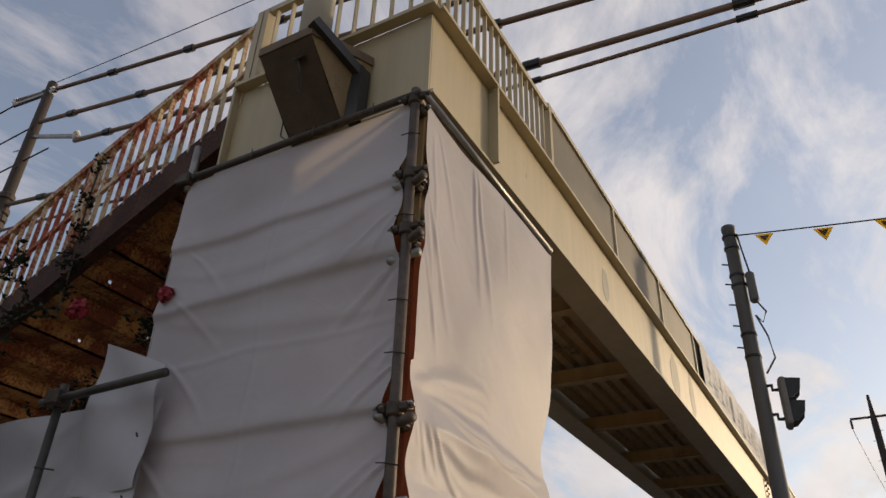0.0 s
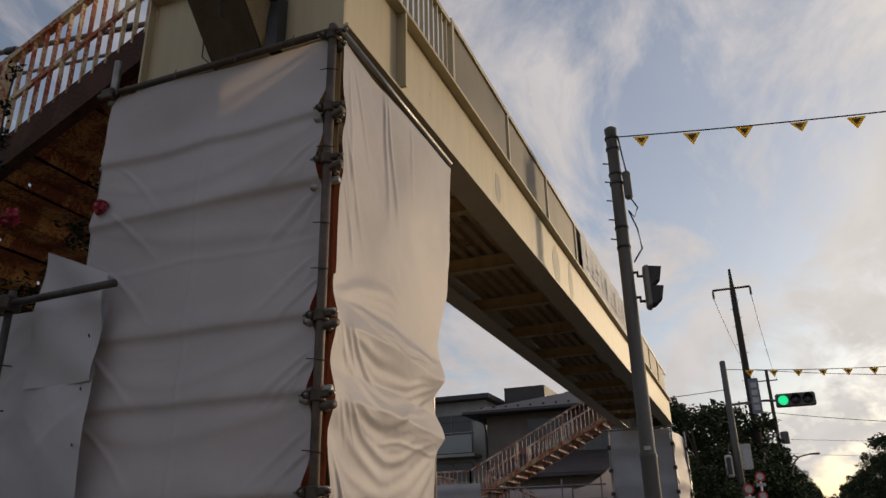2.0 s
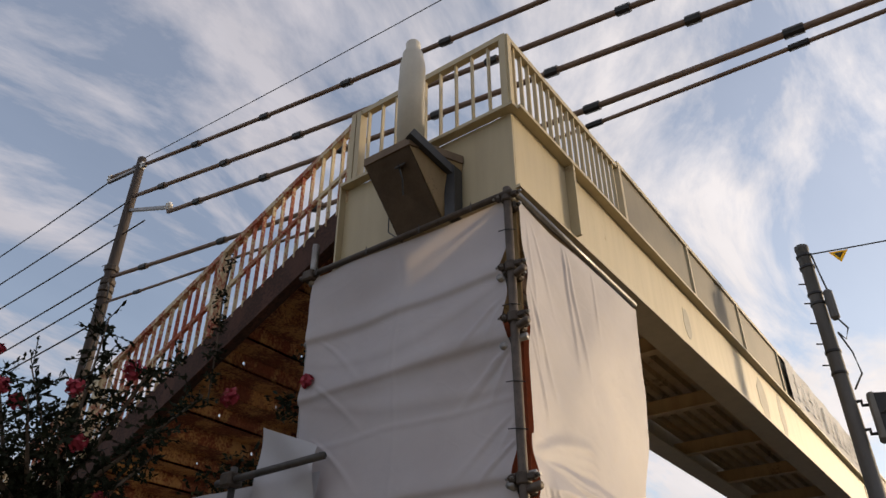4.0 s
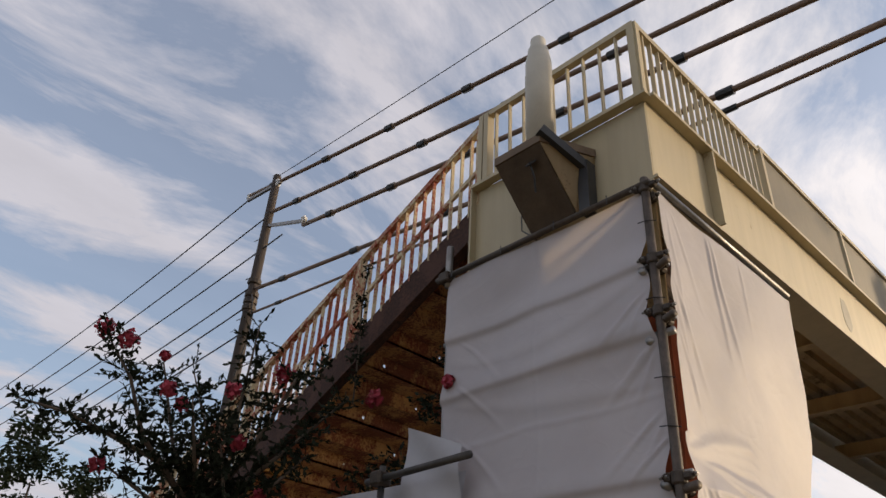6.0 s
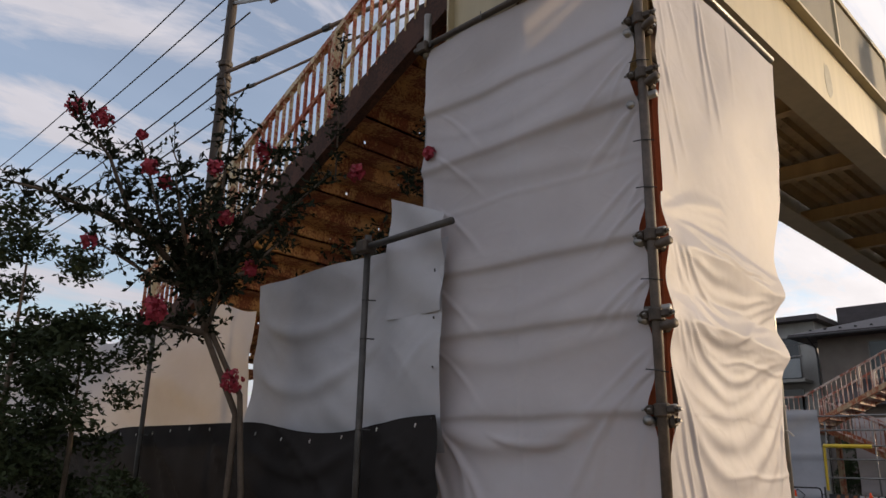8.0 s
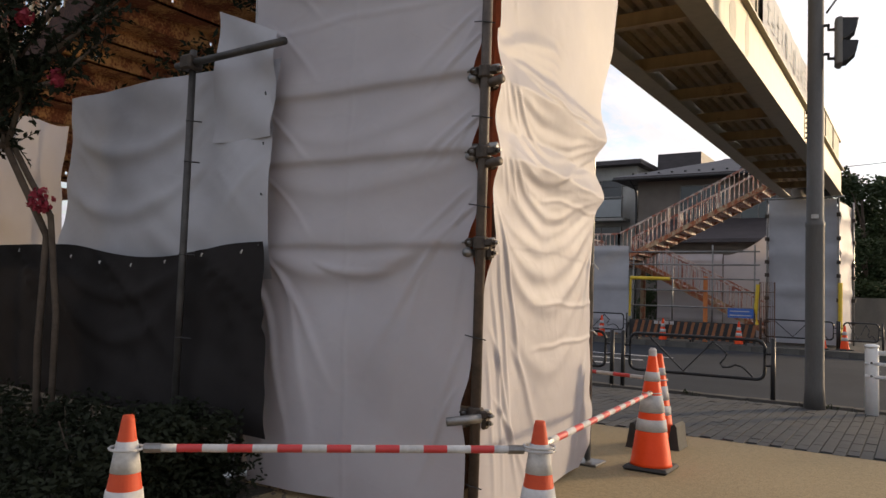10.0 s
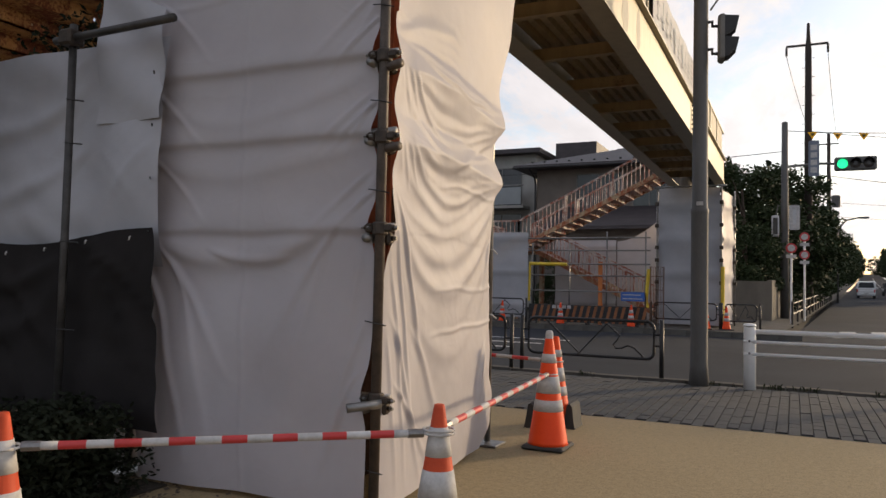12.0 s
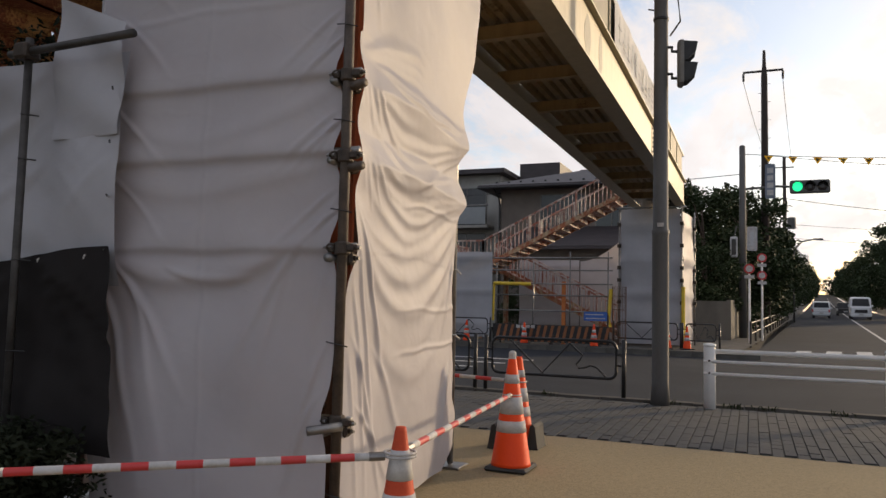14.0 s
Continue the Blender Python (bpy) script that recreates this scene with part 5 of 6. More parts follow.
def hip_roof(x0, x1, y0, y1, z, h, over=0.6):
    bm = B()
    x0, x1, y0, y1 = x0 - over, x1 + over, y0 - over, y1 + over
    k = (y1 - y0) / 2
    lo = [bm.verts.new(c) for c in ((x0, y0, z), (x1, y0, z), (x1, y1, z), (x0, y1, z))]
    lo2 = [bm.verts.new((v.co.x, v.co.y, z - 0.14)) for v in lo]
    r0, r1 = bm.verts.new((x0 + k, (y0 + y1) / 2, z + h)), bm.verts.new((x1 - k, (y0 + y1) / 2, z + h))
    bm.faces.new((lo[0], lo[1], r1, r0)); bm.faces.new((lo[1], lo[2], r1)); bm.faces.new((lo[2], lo[3], r0, r1)); bm.faces.new((lo[3], lo[0], r0))
    for i in range(4):
        bm.faces.new((lo[i], lo2[i], lo2[(i + 1) % 4], lo[(i + 1) % 4]))
    bm.faces.new(lo2)
    return bm


house = thing("house", (-8, 37, 0), "two-storey beige house with a dark tiled hip roof", "house")
part("wall", box(B(), -11.2, -4.6, 34.0, 41.0, 0.0, 6.75), M_STUCCO, house)
rf = part("roof", hip_roof(-11.2, -4.6, 34.0, 41.0, 6.85, 1.35, 0.9), M_ROOF, house)
for k in range(12):
    part("snow_guard", box(B(), -11.4 + 0.6 * k, -11.3 + 0.6 * k, 33.7, 33.8, 7.0, 7.10), M_BLACK, rf)
part("gutter", tube(B(), [(-12.1, 33.05, 6.72), (-3.7, 33.05, 6.72)], 0.06, 8), M_BLACK, house)
part("downpipe", tube(B(), [(-11.3, 33.05, 6.7), (-11.25, 33.8, 6.3), (-11.25, 33.92, 6.0), (-11.25, 33.92, 0.2)], 0.045, 8), M_BLACK, house)
window(house, -9.2, -7.2, 4.9, 6.4, 34.0)
window(house, -6.6, -5.2, 4.2, 5.9, 34.0)
part("porch_wall", box(B(), -9.5, -4.4, 31.6, 33.98, 0.0, 3.7), M_STUCCO, house)
pr = prism(B(), [(30.9, 3.62), (34.0, 4.75), (34.0, 4.9), (30.9, 3.77)], "x", -9.9, -4.2)
part("porch_roof", pr, M_ROOF, house)
apt = thing("apartment_building", (-19, 44, 0), "grey flat-roofed apartment block with balconies", "apartment building")
part("wall", box(B(), -27, -12.6, 38.0, 48.0, 0.0, 8.25), M_CONCRETE, apt)
part("roof", box(B(), -27.4, -12.2, 37.4, 48.4, 8.26, 8.5), M_ROOF, apt)
part("roof_house", box(B(), -12.1, -9.8, 40, 43, 8.0, 9.15), M_ROOF, apt)
for z in (2.9, 5.4):
    bl = part("balcony", box(B(), -26.5, -12.9, 36.9, 37.99, z - 0.15, z), M_CONCRETE, apt)
    for k in range(6):
        part("pane", box(B(), -26.4 + 2.25 * k, -24.3 + 2.25 * k, 36.92, 36.95, z + 0.05, z + 0.95), M_PANE, bl)
    part("rail", tube(B(), [(-26.5, 36.93, z + 1.05), (-12.9, 36.93, z + 1.05)], 0.04, 6), M_PIPE, bl)
for z in (5.5, 3.0):
    for k in range(4):
        window(apt, -25.5 + 3.3 * k, -23.3 + 3.3 * k, z, z + 2.0, 38.0)
block = tagged(part("garden_wall", box(B(), -4.2, -0.95, 31.5, 31.65, 0.0, 1.55), M_GARDENWALL), "low weathered concrete block garden wall", "wall")
gw = tagged(part("garden_wall", prism(B(), [(-0.95, 31.5), (-0.78, 31.5), (2.0, 68), (1.8, 68)], "z", 0.0, 1.6), M_GARDENWALL), "long concrete garden wall beside the pavement", "wall")

# ---------- trees ----------
def leaves(bm, centre, radius, n, size, rnd, flat=0.75):
    """Single leaves strewn through a lumpy ball, thicker at its rim."""
    for _ in range(n):
        d = Vector((rnd.gauss(0, 1), rnd.gauss(0, 1), rnd.gauss(0, 1))).normalized()
        r = radius * rnd.random() ** 0.45 * (0.85 + 0.35 * noise.noise(d * 2.3 + Vector(centre)))
        c = Vector(centre) + Vector((d.x * r, d.y * r, d.z * r * flat))
        a = Vector((rnd.gauss(0, 1), rnd.gauss(0, 1), rnd.gauss(0, 0.6))).normalized()
        b = a.cross(Vector((rnd.gauss(0, 1), rnd.gauss(0, 1), rnd.gauss(0, 1)))).normalized()
        L, W = size * (0.7 + 0.6 * rnd.random()), size * 0.42
        bm.faces.new([bm.verts.new(c - a * L * 0.5), bm.verts.new(c + b * W * 0.5), bm.verts.new(c + a * L * 0.5), bm.verts.new(c - b * W * 0.5)])


def raw(name, bm, material, parent, label="", kind=""):
    """Like part(), for leaves: their faces keep their own facing."""
    me = bpy.data.meshes.new(name)
    bm.to_mesh(me)
    bm.free()
    me.materials.append(material)
    ob = new(name, me)
    ob.parent = parent
    ob.matrix_parent_inverse = WORLD.get(parent, Matrix()).inverted()
    return tagged(ob, label, kind=kind)


def street_tree(seed, h, r, label):
    """A broadleaf tree at the origin: tapered trunk, limbs and a crown of leaf clumps."""
    rnd = random.Random(seed)
    t = thing("tree", (0, 0, 0), label, "tree", "roadside trees")
    bm = B()
    tube(bm, [(0, 0, 0), (0.1 * rnd.random(), 0, h * 0.25), (0.2 * rnd.random(), 0.1, h * 0.55), (0, 0, h * 0.8)], 0.20 * h / 8, 8, 0.05)
    part("trunk", bm, M_BARK, t, smooth=True)
    bm2 = B()
    n = 34
    for k in range(n):
        a, e = rnd.random() * 6.28, rnd.random()
        rr = r * (0.35 + 0.6 * rnd.random()) * (1 - 0.55 * abs(e - 0.4))
        c = (rr * math.cos(a), rr * math.sin(a), h * (0.10 + 0.84 * e))
        limb = part("limb", tube(B(), [(0.05, 0, h * (0.25 + 0.4 * e)), (c[0] * 0.5, c[1] * 0.5, (h * (0.3 + 0.45 * e) + c[2]) / 2 + 0.1), c], 0.05 * h / 8, 5, 0.012), M_BARK, t) if k % 3 == 0 else None
        leaves(bm2, c, r * (0.30 + 0.22 * rnd.random()), 210, 0.30 * h / 8, rnd)
    raw("crown", bm2, M_LEAF_FAR, t, kind="stuff")
    return t


dark = "dark green broadleaf tree seen against the evening sky"
trees = [street_tree(11, 8.0, 2.6, dark), street_tree(12, 9.0, 2.9, dark), street_tree(13, 7.0, 2.4, dark)]
spots = [(-2.2, 37.0, 7.3), (-0.4, 40.5, 7.9), (-0.5, 46, 8.0), (-3.6, 43, 7.5), (0.0, 54, 8.3), (0.5, 63, 8.3), (1.3, 74, 8.5), (2.2, 86, 9.0), (3.3, 100, 9.0), (4.7, 118, 9.0), (6.4, 140, 9.5), (-1.9, 33.6, 4.6), (-7.0, 46, 8.0)]
for k in range(22):
    y = 78 + 15 * k
    spots.append((road_x(y, 1) + 2.6 + 1.2 * math.sin(k * 2.4), y, 11.5))
for k in range(11):
    y = 250 + 17 * k
    spots.append((road_x(y, 0) - 1.8, y, 11.0))
for k in range(7):
    spots.append((road_x(88 + 22 * k, 1) + 9.5, 88 + 22 * k, 10.0))
for k in range(7):
    spots.append((10 + 7.5 * k, 400 + 20 * math.sin(k * 1.7), 9.0))
spots += [(8.2, 165, 10), (10.2, 195, 10.5), (12.6, 230, 11), (-9.5, 31.5, 2.6), (-1.0, 35.2, 3.4)]
for k, (x, y, h) in enumerate(spots):
    src = trees[k % 3]
    base_h = (8.0, 9.0, 7.0)[k % 3]
    z = rise(y) + 0.05
    if k < 3:
        src.scale = (h / base_h,) * 3
        src.location, src.rotation_euler = (x, y, z), (0, 0, 0.7 * k)
    else:
        c = copy_thing(src, pose(x, y, z, 0, 0, 67 * k))
        c.scale = (h / base_h,) * 3

# ---------- flowering tree and shrubs by the fence ----------
rt = random.Random(21)
tree = thing("flowering_tree", (-5.3, 2.85, 0), "small crape myrtle tree with dark leaves and pink flower heads", "tree")
part("trunk", tube(B(), [(-5.22, 2.86, 0), (-5.24, 2.84, 0.8), (-5.25, 2.86, 1.56), (-5.36, 2.6, 2.16), (-5.45, 2.5, 2.51)], 0.028, 8, 0.022), M_BARK, tree, smooth=True)
part("trunk", tube(B(), [(-5.12, 2.90, 0), (-5.14, 2.9, 1.0), (-5.18, 2.84, 1.7), (-5.29, 2.74, 1.95), (-5.45, 2.5, 2.51)], 0.024, 8, 0.02), M_BARK, tree, smooth=True)
C0 = (-5.45, 2.5, 2.51)
BOUGHS = [
    [C0, (-5.47, 1.95, 2.98), (-5.40, 1.72, 3.35), (-5.58, 1.51, 3.70)],
    [C0, (-5.49, 2.1, 2.85), (-5.52, 1.42, 3.02), (-5.50, 1.05, 3.02)],
    [C0, (-5.55, 2.23, 3.0), (-5.53, 1.98, 3.60)],
    [C0, (-5.4, 2.5, 2.95), (-5.54, 2.25, 3.60)],
    [C0, (-5.32, 2.58, 3.10), (-5.08, 2.50, 4.0)],
    [C0, (-5.1, 2.65, 3.0), (-4.83, 2.78, 3.55), (-4.72, 2.95, 3.66)],
    [C0, (-4.95, 2.8, 2.95), (-4.56, 3.1, 3.42)],
    [C0, (-5.5, 2.2, 2.55), (-5.61, 1.74, 2.78)],
    [(-5.36, 2.6, 2.16), (-5.45, 2.3, 2.2), (-5.4, 2.0, 2.15)],
    [(-5.36, 2.6, 2.16), (-5.2, 2.6, 2.5), (-5.1, 2.35, 3.1)],
    [C0, (-5.3, 2.3, 2.9), (-5.12, 2.1, 3.25)],
    [C0, (-5.0, 2.7, 2.6), (-4.7, 2.9, 2.95)],
]
bm_l = B()
for limb in BOUGHS:
    part("limb", tube(B(), limb, 0.026, 6, 0.006), M_BARK, tree, smooth=True)
    pts = [Vector(p) for p in limb]
    for a, b in zip(pts, pts[1:]):
        n = int((b - a).length * 70)
        for k in range(n):
            c = a.lerp(b, rt.random())
            d = Vector((rt.gauss(0, 1), rt.gauss(0, 1), rt.gauss(0.25, 0.8))).normalized() * rt.uniform(0.05, 0.27)
            e = c + d
            # a twig with leaves set along it
            bar(bm_l, c, e, 0.005, 0.005)
            for j in range(8):
                q = c.lerp(e, 0.25 + 0.10 * j)
                u = (d.normalized() + Vector((rt.gauss(0, 0.7), rt.gauss(0, 0.7), rt.gauss(0, 0.7)))).normalized()
                w = u.cross(Vector((rt.gauss(0, 1), rt.gauss(0, 1), rt.gauss(0, 1)))).normalized()
                L = rt.uniform(0.035, 0.066)
                bm_l.faces.new([bm_l.verts.new(q), bm_l.verts.new(q + u * L * 0.5 + w * L * 0.27), bm_l.verts.new(q + u * L), bm_l.verts.new(q + u * L * 0.5 - w * L * 0.27)])
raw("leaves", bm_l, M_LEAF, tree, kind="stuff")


def blossom(c, r, n=110):
    bm = B()
    for _ in range(n):
        d = Vector((rt.gauss(0, 1), rt.gauss(0, 1), rt.gauss(0, 1.1))).normalized() * r * rt.random() ** 0.4
        q = Vector(c) + d
        u = Vector((rt.gauss(0, 1), rt.gauss(0, 1), rt.gauss(0, 1))).normalized()
        w = u.cross(d).normalized() if u.cross(d).length > 1e-4 else Vector((1, 0, 0))
        s = rt.uniform(0.012, 0.024)
        bm.faces.new([bm.verts.new(q - u * s), bm.verts.new(q + w * s + u * s * 0.3), bm.verts.new(q + u * s), bm.verts.new(q - w * s + d * 0.2)])
    return bm


for c, r in (((-5.60, 1.50, 3.74), 0.075), ((-5.38, 1.62, 3.62), 0.075), ((-5.32, 2.16, 2.29), 0.085), ((-5.2, 2.11, 2.23), 0.09), ((-5.17, 2.76, 1.80), 0.085), ((-5.61, 1.74, 2.75), 0.06), ((-5.5, 2.2, 3.32), 0.055), ((-4.95, 2.72, 3.60), 0.08), ((-4.50, 3.30, 3.46), 0.07), ((-5.0, 2.35, 3.35), 0.06), ((-4.95, 2.7, 2.62), 0.06), ((-5.05, 2.5, 3.0), 0.06), ((-5.11, 1.9, 3.25), 0.06), ((-3.72, 3.36, 3.42), 0.05), ((-5.53, 1.98, 3.66), 0.04)):
    raw("flower_head", blossom(c, r), M_PINK, tree, "crumpled pink flower head")

vine = thing("climbing_vine", (-4.95, 3.3, 3.9), "thin dark climber hanging on the stair railing", "vine")
bm = B()
for (c, r, n) in (((-4.9, 3.35, 4.5), 0.10, 60), ((-4.93, 3.4, 4.25), 0.10, 70), ((-4.98, 3.42, 4.02), 0.11, 80), ((-4.80, 3.3, 4.75), 0.12, 40), ((-5.0, 3.45, 3.8), 0.10, 50)):
    leaves(bm, c, r, n, 0.05, rt, 1.2)
raw("leaves", bm, M_LEAF, vine, kind="stuff")
part("stem", tube(B(), [(-5.05, 3.5, 3.6), (-4.95, 3.42, 4.1), (-4.9, 3.36, 4.5), (-4.78, 3.3, 4.82)], 0.008, 5), M_BARK, vine)
bm = B()
for c, r, n in (((-6.3, 4.4, 2.9), 0.45, 300), ((-5.6, 4.2, 3.1), 0.40, 240), ((-4.9, 3.9, 3.1), 0.30, 150), ((-4.45, 3.9, 3.55), 0.22, 110), ((-4.2, 3.8, 3.9), 0.15, 50)):
    leaves(bm, c, r, n, 0.07, rt)
shade = thing("shrub", (-5.6, 4.2, 0), "dark shrub growing under the stairs behind the fence", "shrub")
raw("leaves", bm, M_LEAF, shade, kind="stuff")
part("stem", tube(B(), [(-5.5, 4.2, 0), (-5.55, 4.2, 1.5), (-5.6, 4.2, 3.2)], 0.04, 6, 0.015), M_BARK, shade)
for cx, cy, h, lab in ((-7.1, 1.75, 3.35, "leafy green shrub with small leaves by the fence"), (-8.0, 2.0, 3.3, "leafy green shrub with small leaves by the fence"), (-6.6, 2.15, 2.5, "low leafy shrub in front of the sheeted fence")):
    sh = thing("shrub", (cx, cy, 0), lab, "shrub")
    part("stem", tube(B(), [(cx, cy, 0), (cx + 0.05, cy, h * 0.5), (cx, cy, h * 0.85)], 0.035, 6, 0.01), M_BARK, sh)
    bm = B()
    for k in range(26):
        c = (cx + rt.gauss(0, 0.36), cy + rt.gauss(0, 0.3), h * rt.uniform(0.25, 0.95))
        leaves(bm, c, 0.26, 230, 0.07, rt)
    raw("leaves", bm, M_LEAF2, sh, kind="stuff")
bm = B()
for k in range(330):
    x = -3.42 - 7.5 * rt.random() ** 1.4
    leaves(bm, (x, rt.uniform(1.95, 3.15) - 0.04 * (x + 3.4), rt.uniform(0.02, 0.40)), 0.21, 90, 0.05, rt)
for k in range(70):                          # the dense end of the hedge beside the scaffold
    leaves(bm, (rt.uniform(-4.0, -3.38), rt.uniform(2.45, 3.05), rt.uniform(0.03, 0.47)), 0.15, 110, 0.05, rt)
hedge = thing("hedge", (-5.5, 2.9, 0), "low dark green hedge along the foot of the fence", "hedge")
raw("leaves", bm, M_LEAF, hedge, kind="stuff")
for k in range(26):
    x, y = -3.6 - 0.26 * k, 2.75 + 0.25 * math.sin(k * 2.3)
    part("stem", tube(B(), [(x, y, 0.0), (x + 0.03 * math.sin(k), y - 0.05, 0.2), (x + 0.08 * math.sin(k * 1.7), y - 0.12, 0.45)], 0.009, 5, 0.004), M_BARK, hedge)
soil_back = tagged(part("planting_bed", box(B(), -16, -3.95, 3.33, 7.0, -0.01, 0.012), M_EARTH), "dark soil under the stairs", "soil", kind="structure")
soil = tagged(part("planting_bed", box(B(), -14, -3.36, 1.75, 3.32, -0.01, 0.012), M_EARTH), "dark soil bed under the hedge", "soil", kind="structure")
bm = B()
for k in range(420):
    x, y = -3.6 + rt.gauss(0, 0.35), 3.05 + rt.gauss(0, 0.22)
    s, a = rt.uniform(0.008, 0.02), rt.random() * 6.3
    bm.faces.new([bm.verts.new((x + s * math.cos(a + k_), y + s * math.sin(a + k_), 0.016 + 0.004 * math.sin(k + k_))) for k_ in (0, 1.6, 3.1, 4.7)])
litter = new("leaf_litter", bpy.data.meshes.new("leaf_litter"))
bm.to_mesh(litter.data); bm.free(); litter.data.materials.append(M_BARK)
tagged(litter, "dry brown leaf litter on the pavement by the sheet", "leaf litter", kind="stuff")

# ---------- utility pole and cables beyond the stairs ----------
UX, UY = -16.4, 8.0
up_ = thing("utility_pole", (UX, UY, 0), "tall weathered concrete utility pole with crossarms and cables", "utility pole")
part("pole", lathe(B(), (UX, UY, 0), [(0.20, 0), (0.12, 14.7), (0.08, 14.75)], 14), M_POLE2, up_, smooth=True)
for z, a, b in ((14.35, -1.6, 0.3), (12.9, -0.2, 2.1)):
    part("crossarm", bar(B(), (UX + a, UY, z + (0.25 if a < -1 else 0.1)), (UX + b, UY, z - (0.0 if a < -1 else 0.75)), 0.08, 0.08), M_PIPE, up_)
for z in (10.2, 10.6, 11.0, 10.4):
    part("pole_band", lathe(B(), (UX, UY, z), [(0.17, 0), (0.185, 0.02), (0.185, 0.14), (0.17, 0.16)], 12), M_CLAMP, up_)
for k in range(14):
    part("step_bolt", tube(B(), [(UX, UY - 0.1, 5 + 0.62 * k), (UX + (0.26 if k % 2 else -0.26), UY - 0.14, 5 + 0.62 * k)], 0.012, 5), M_CLAMP, up_)
for x, z in ((UX - 1.55, 14.6), (UX + 0.1, 14.3), (UX + 2.0, 12.1)):
    part("insulator", lathe(B(), (x, UY, z), [(0.05, 0), (0.09, 0.06), (0.05, 0.1), (0.09, 0.16), (0.04, 0.24)], 10), M_WHITE, up_)
part("drop_cable", tube(B(), [(UX + 0.2, UY - 0.1, 10.6), (UX + 0.7, UY - 0.3, 10.2), (UX + 0.9, UY - 0.3, 9.2), (UX + 0.4, UY - 0.2, 8.2)], 0.02, 5), M_BLACK, up_)


def cable(p, q, sag, r, sleeves, mat, label):
    p, q = Vector(p), Vector(q)
    t = thing("overhead_cable", p, label, "cable", "overhead cables")
    def at(s):
        c = p.lerp(q, s)
        c.z -= sag * 4 * s * (1 - s)
        return c
    part("wire", tube(B(), [at(k / 30) for k in range(31)], r, 6), mat, t, smooth=True)
    for k in range(sleeves):
        s = (k + 0.5) / sleeves
        part("sleeve_joint", tube(B(), [at(s - 0.004), at(s + 0.004)], r * 1.5, 8), M_BLACK, t)


thick = "thick brown sleeved overhead cable crossing above the footbridge"
thin = "thin black overhead wire against the sky"
cable((UX - 1.5, UY, 14.75), (14, 8.4, 10.2), 0.35, 0.055, 12, M_SLEEVE, thick)
cable((UX + 0.15, UY, 13.35), (14, 8.4, 9.1), 0.25, 0.055, 12, M_SLEEVE, thick)
cable((UX + 2.0, UY, 12.05), (14, 8.4, 8.5), 0.2, 0.055, 12, M_SLEEVE, thick)
cable((UX, UY, 10.85), (16, 8.4, 8.6), 0.55, 0.05, 11, M_SLEEVE, thick)
cable((UX, UY, 10.1), (16, 8.4, 8.62), 0.45, 0.032, 11, M_SLEEVE, thick)
cable((UX, UY, 14.7), (14, 8.2, 13.2), 0.3, 0.012, 0, M_BLACK, thin)
for z0, z1, x in ((14.6, 13.6, -1.5), (13.3, 12.4, 0), (12.2, 11.6, 1.0), (11.0, 10.3, 0), (10.4, 9.6, 0), (9.6, 9.0, 0)):
    cable((UX + x, UY, z0), (-52, 7.0, z1), 0.8, 0.022, 0, M_BLACK, thin)

# ---------- poles, signals and signs at the side road ----------
PXS, PYS = -0.36, 33.8
fpole = thing("signal_pole", (PXS, PYS, 0), "grey steel signal pole with arm, box and sign plates", "signal pole")
part("pole", lathe(B(), (PXS, PYS, 0), [(0.17, 0), (0.12, 8.2), (0.06, 8.24)], 14), M_POLE, fpole, smooth=True)
part("arm", tube(B(), [(PXS, PYS, 6.35), (1.0, PYS, 6.42), (1.5, PYS - 0.2, 6.35)], 0.05, 8), M_POLE, fpole)
fh = part("signal_head", box(B(), 1.45, 2.95, PYS - 0.35, PYS - 0.1, 6.05, 6.60, 0.06), M_POLE, fpole)
for k, m in enumerate((M_GREEN, M_DARKLENS, M_DARKLENS)):
    part("lens", lathe(B(), (0, 0, 0), [(0.19, 0), (0.17, 0.03), (0.08, 0.05)], 16), m, fh).matrix_basis = pose(1.74 + 0.46 * k, PYS - 0.352, 6.32, 90, 0, 0)
    part("visor", prism(B(), [(1.74 + 0.46 * k + 0.21 * math.cos(radians(a)), 6.32 + 0.21 * math.sin(radians(a))) for a in range(0, 181, 30)] + [(1.74 + 0.46 * k + 0.195 * math.cos(radians(a)), 6.32 + 0.195 * math.sin(radians(a))) for a in range(180, -1, -30)], "y", PYS - 0.62, PYS - 0.35), M_BLACK, fh)
st_ = part("street_plate", box(B(), 0.52, 0.92, PYS - 0.25, PYS - 0.22, 5.88, 7.34, 0.04), M_PLATE, fpole, "blue-grey vertical street name plate")
for k in range(4):
    part("lettering", box(B(), 0.60, 0.84, PYS - 0.258, PYS - 0.252, 6.02 + 0.31 * k, 6.24 + 0.31 * k), M_BAND, st_)
pl = part("sign_plate", box(B(), -0.20, 0.21, PYS - 0.25, PYS - 0.22, 3.70, 4.72, 0.05), M_BAND, fpole, "white sign plate with a line of lettering")
part("lettering", box(B(), -0.06, 0.07, PYS - 0.258, PYS - 0.252, 3.9, 4.5), M_FAINT, pl)
ph = part("pedestrian_signal", box(B(), -0.86, -0.56, PYS - 0.3, PYS - 0.05, 3.42, 4.30, 0.04), M_BAND, fpole, "pale pedestrian signal housing")
part("lens", box(B(), -0.80, -0.62, PYS - 0.31, PYS - 0.302, 3.52, 4.2), M_DARKLENS, ph)
part("bracket", tube(B(), [(-0.7, PYS - 0.1, 4.3), (-0.6, PYS - 0.1, 4.75), (PXS, PYS, 4.62)], 0.03, 6), M_POLE, fpole)
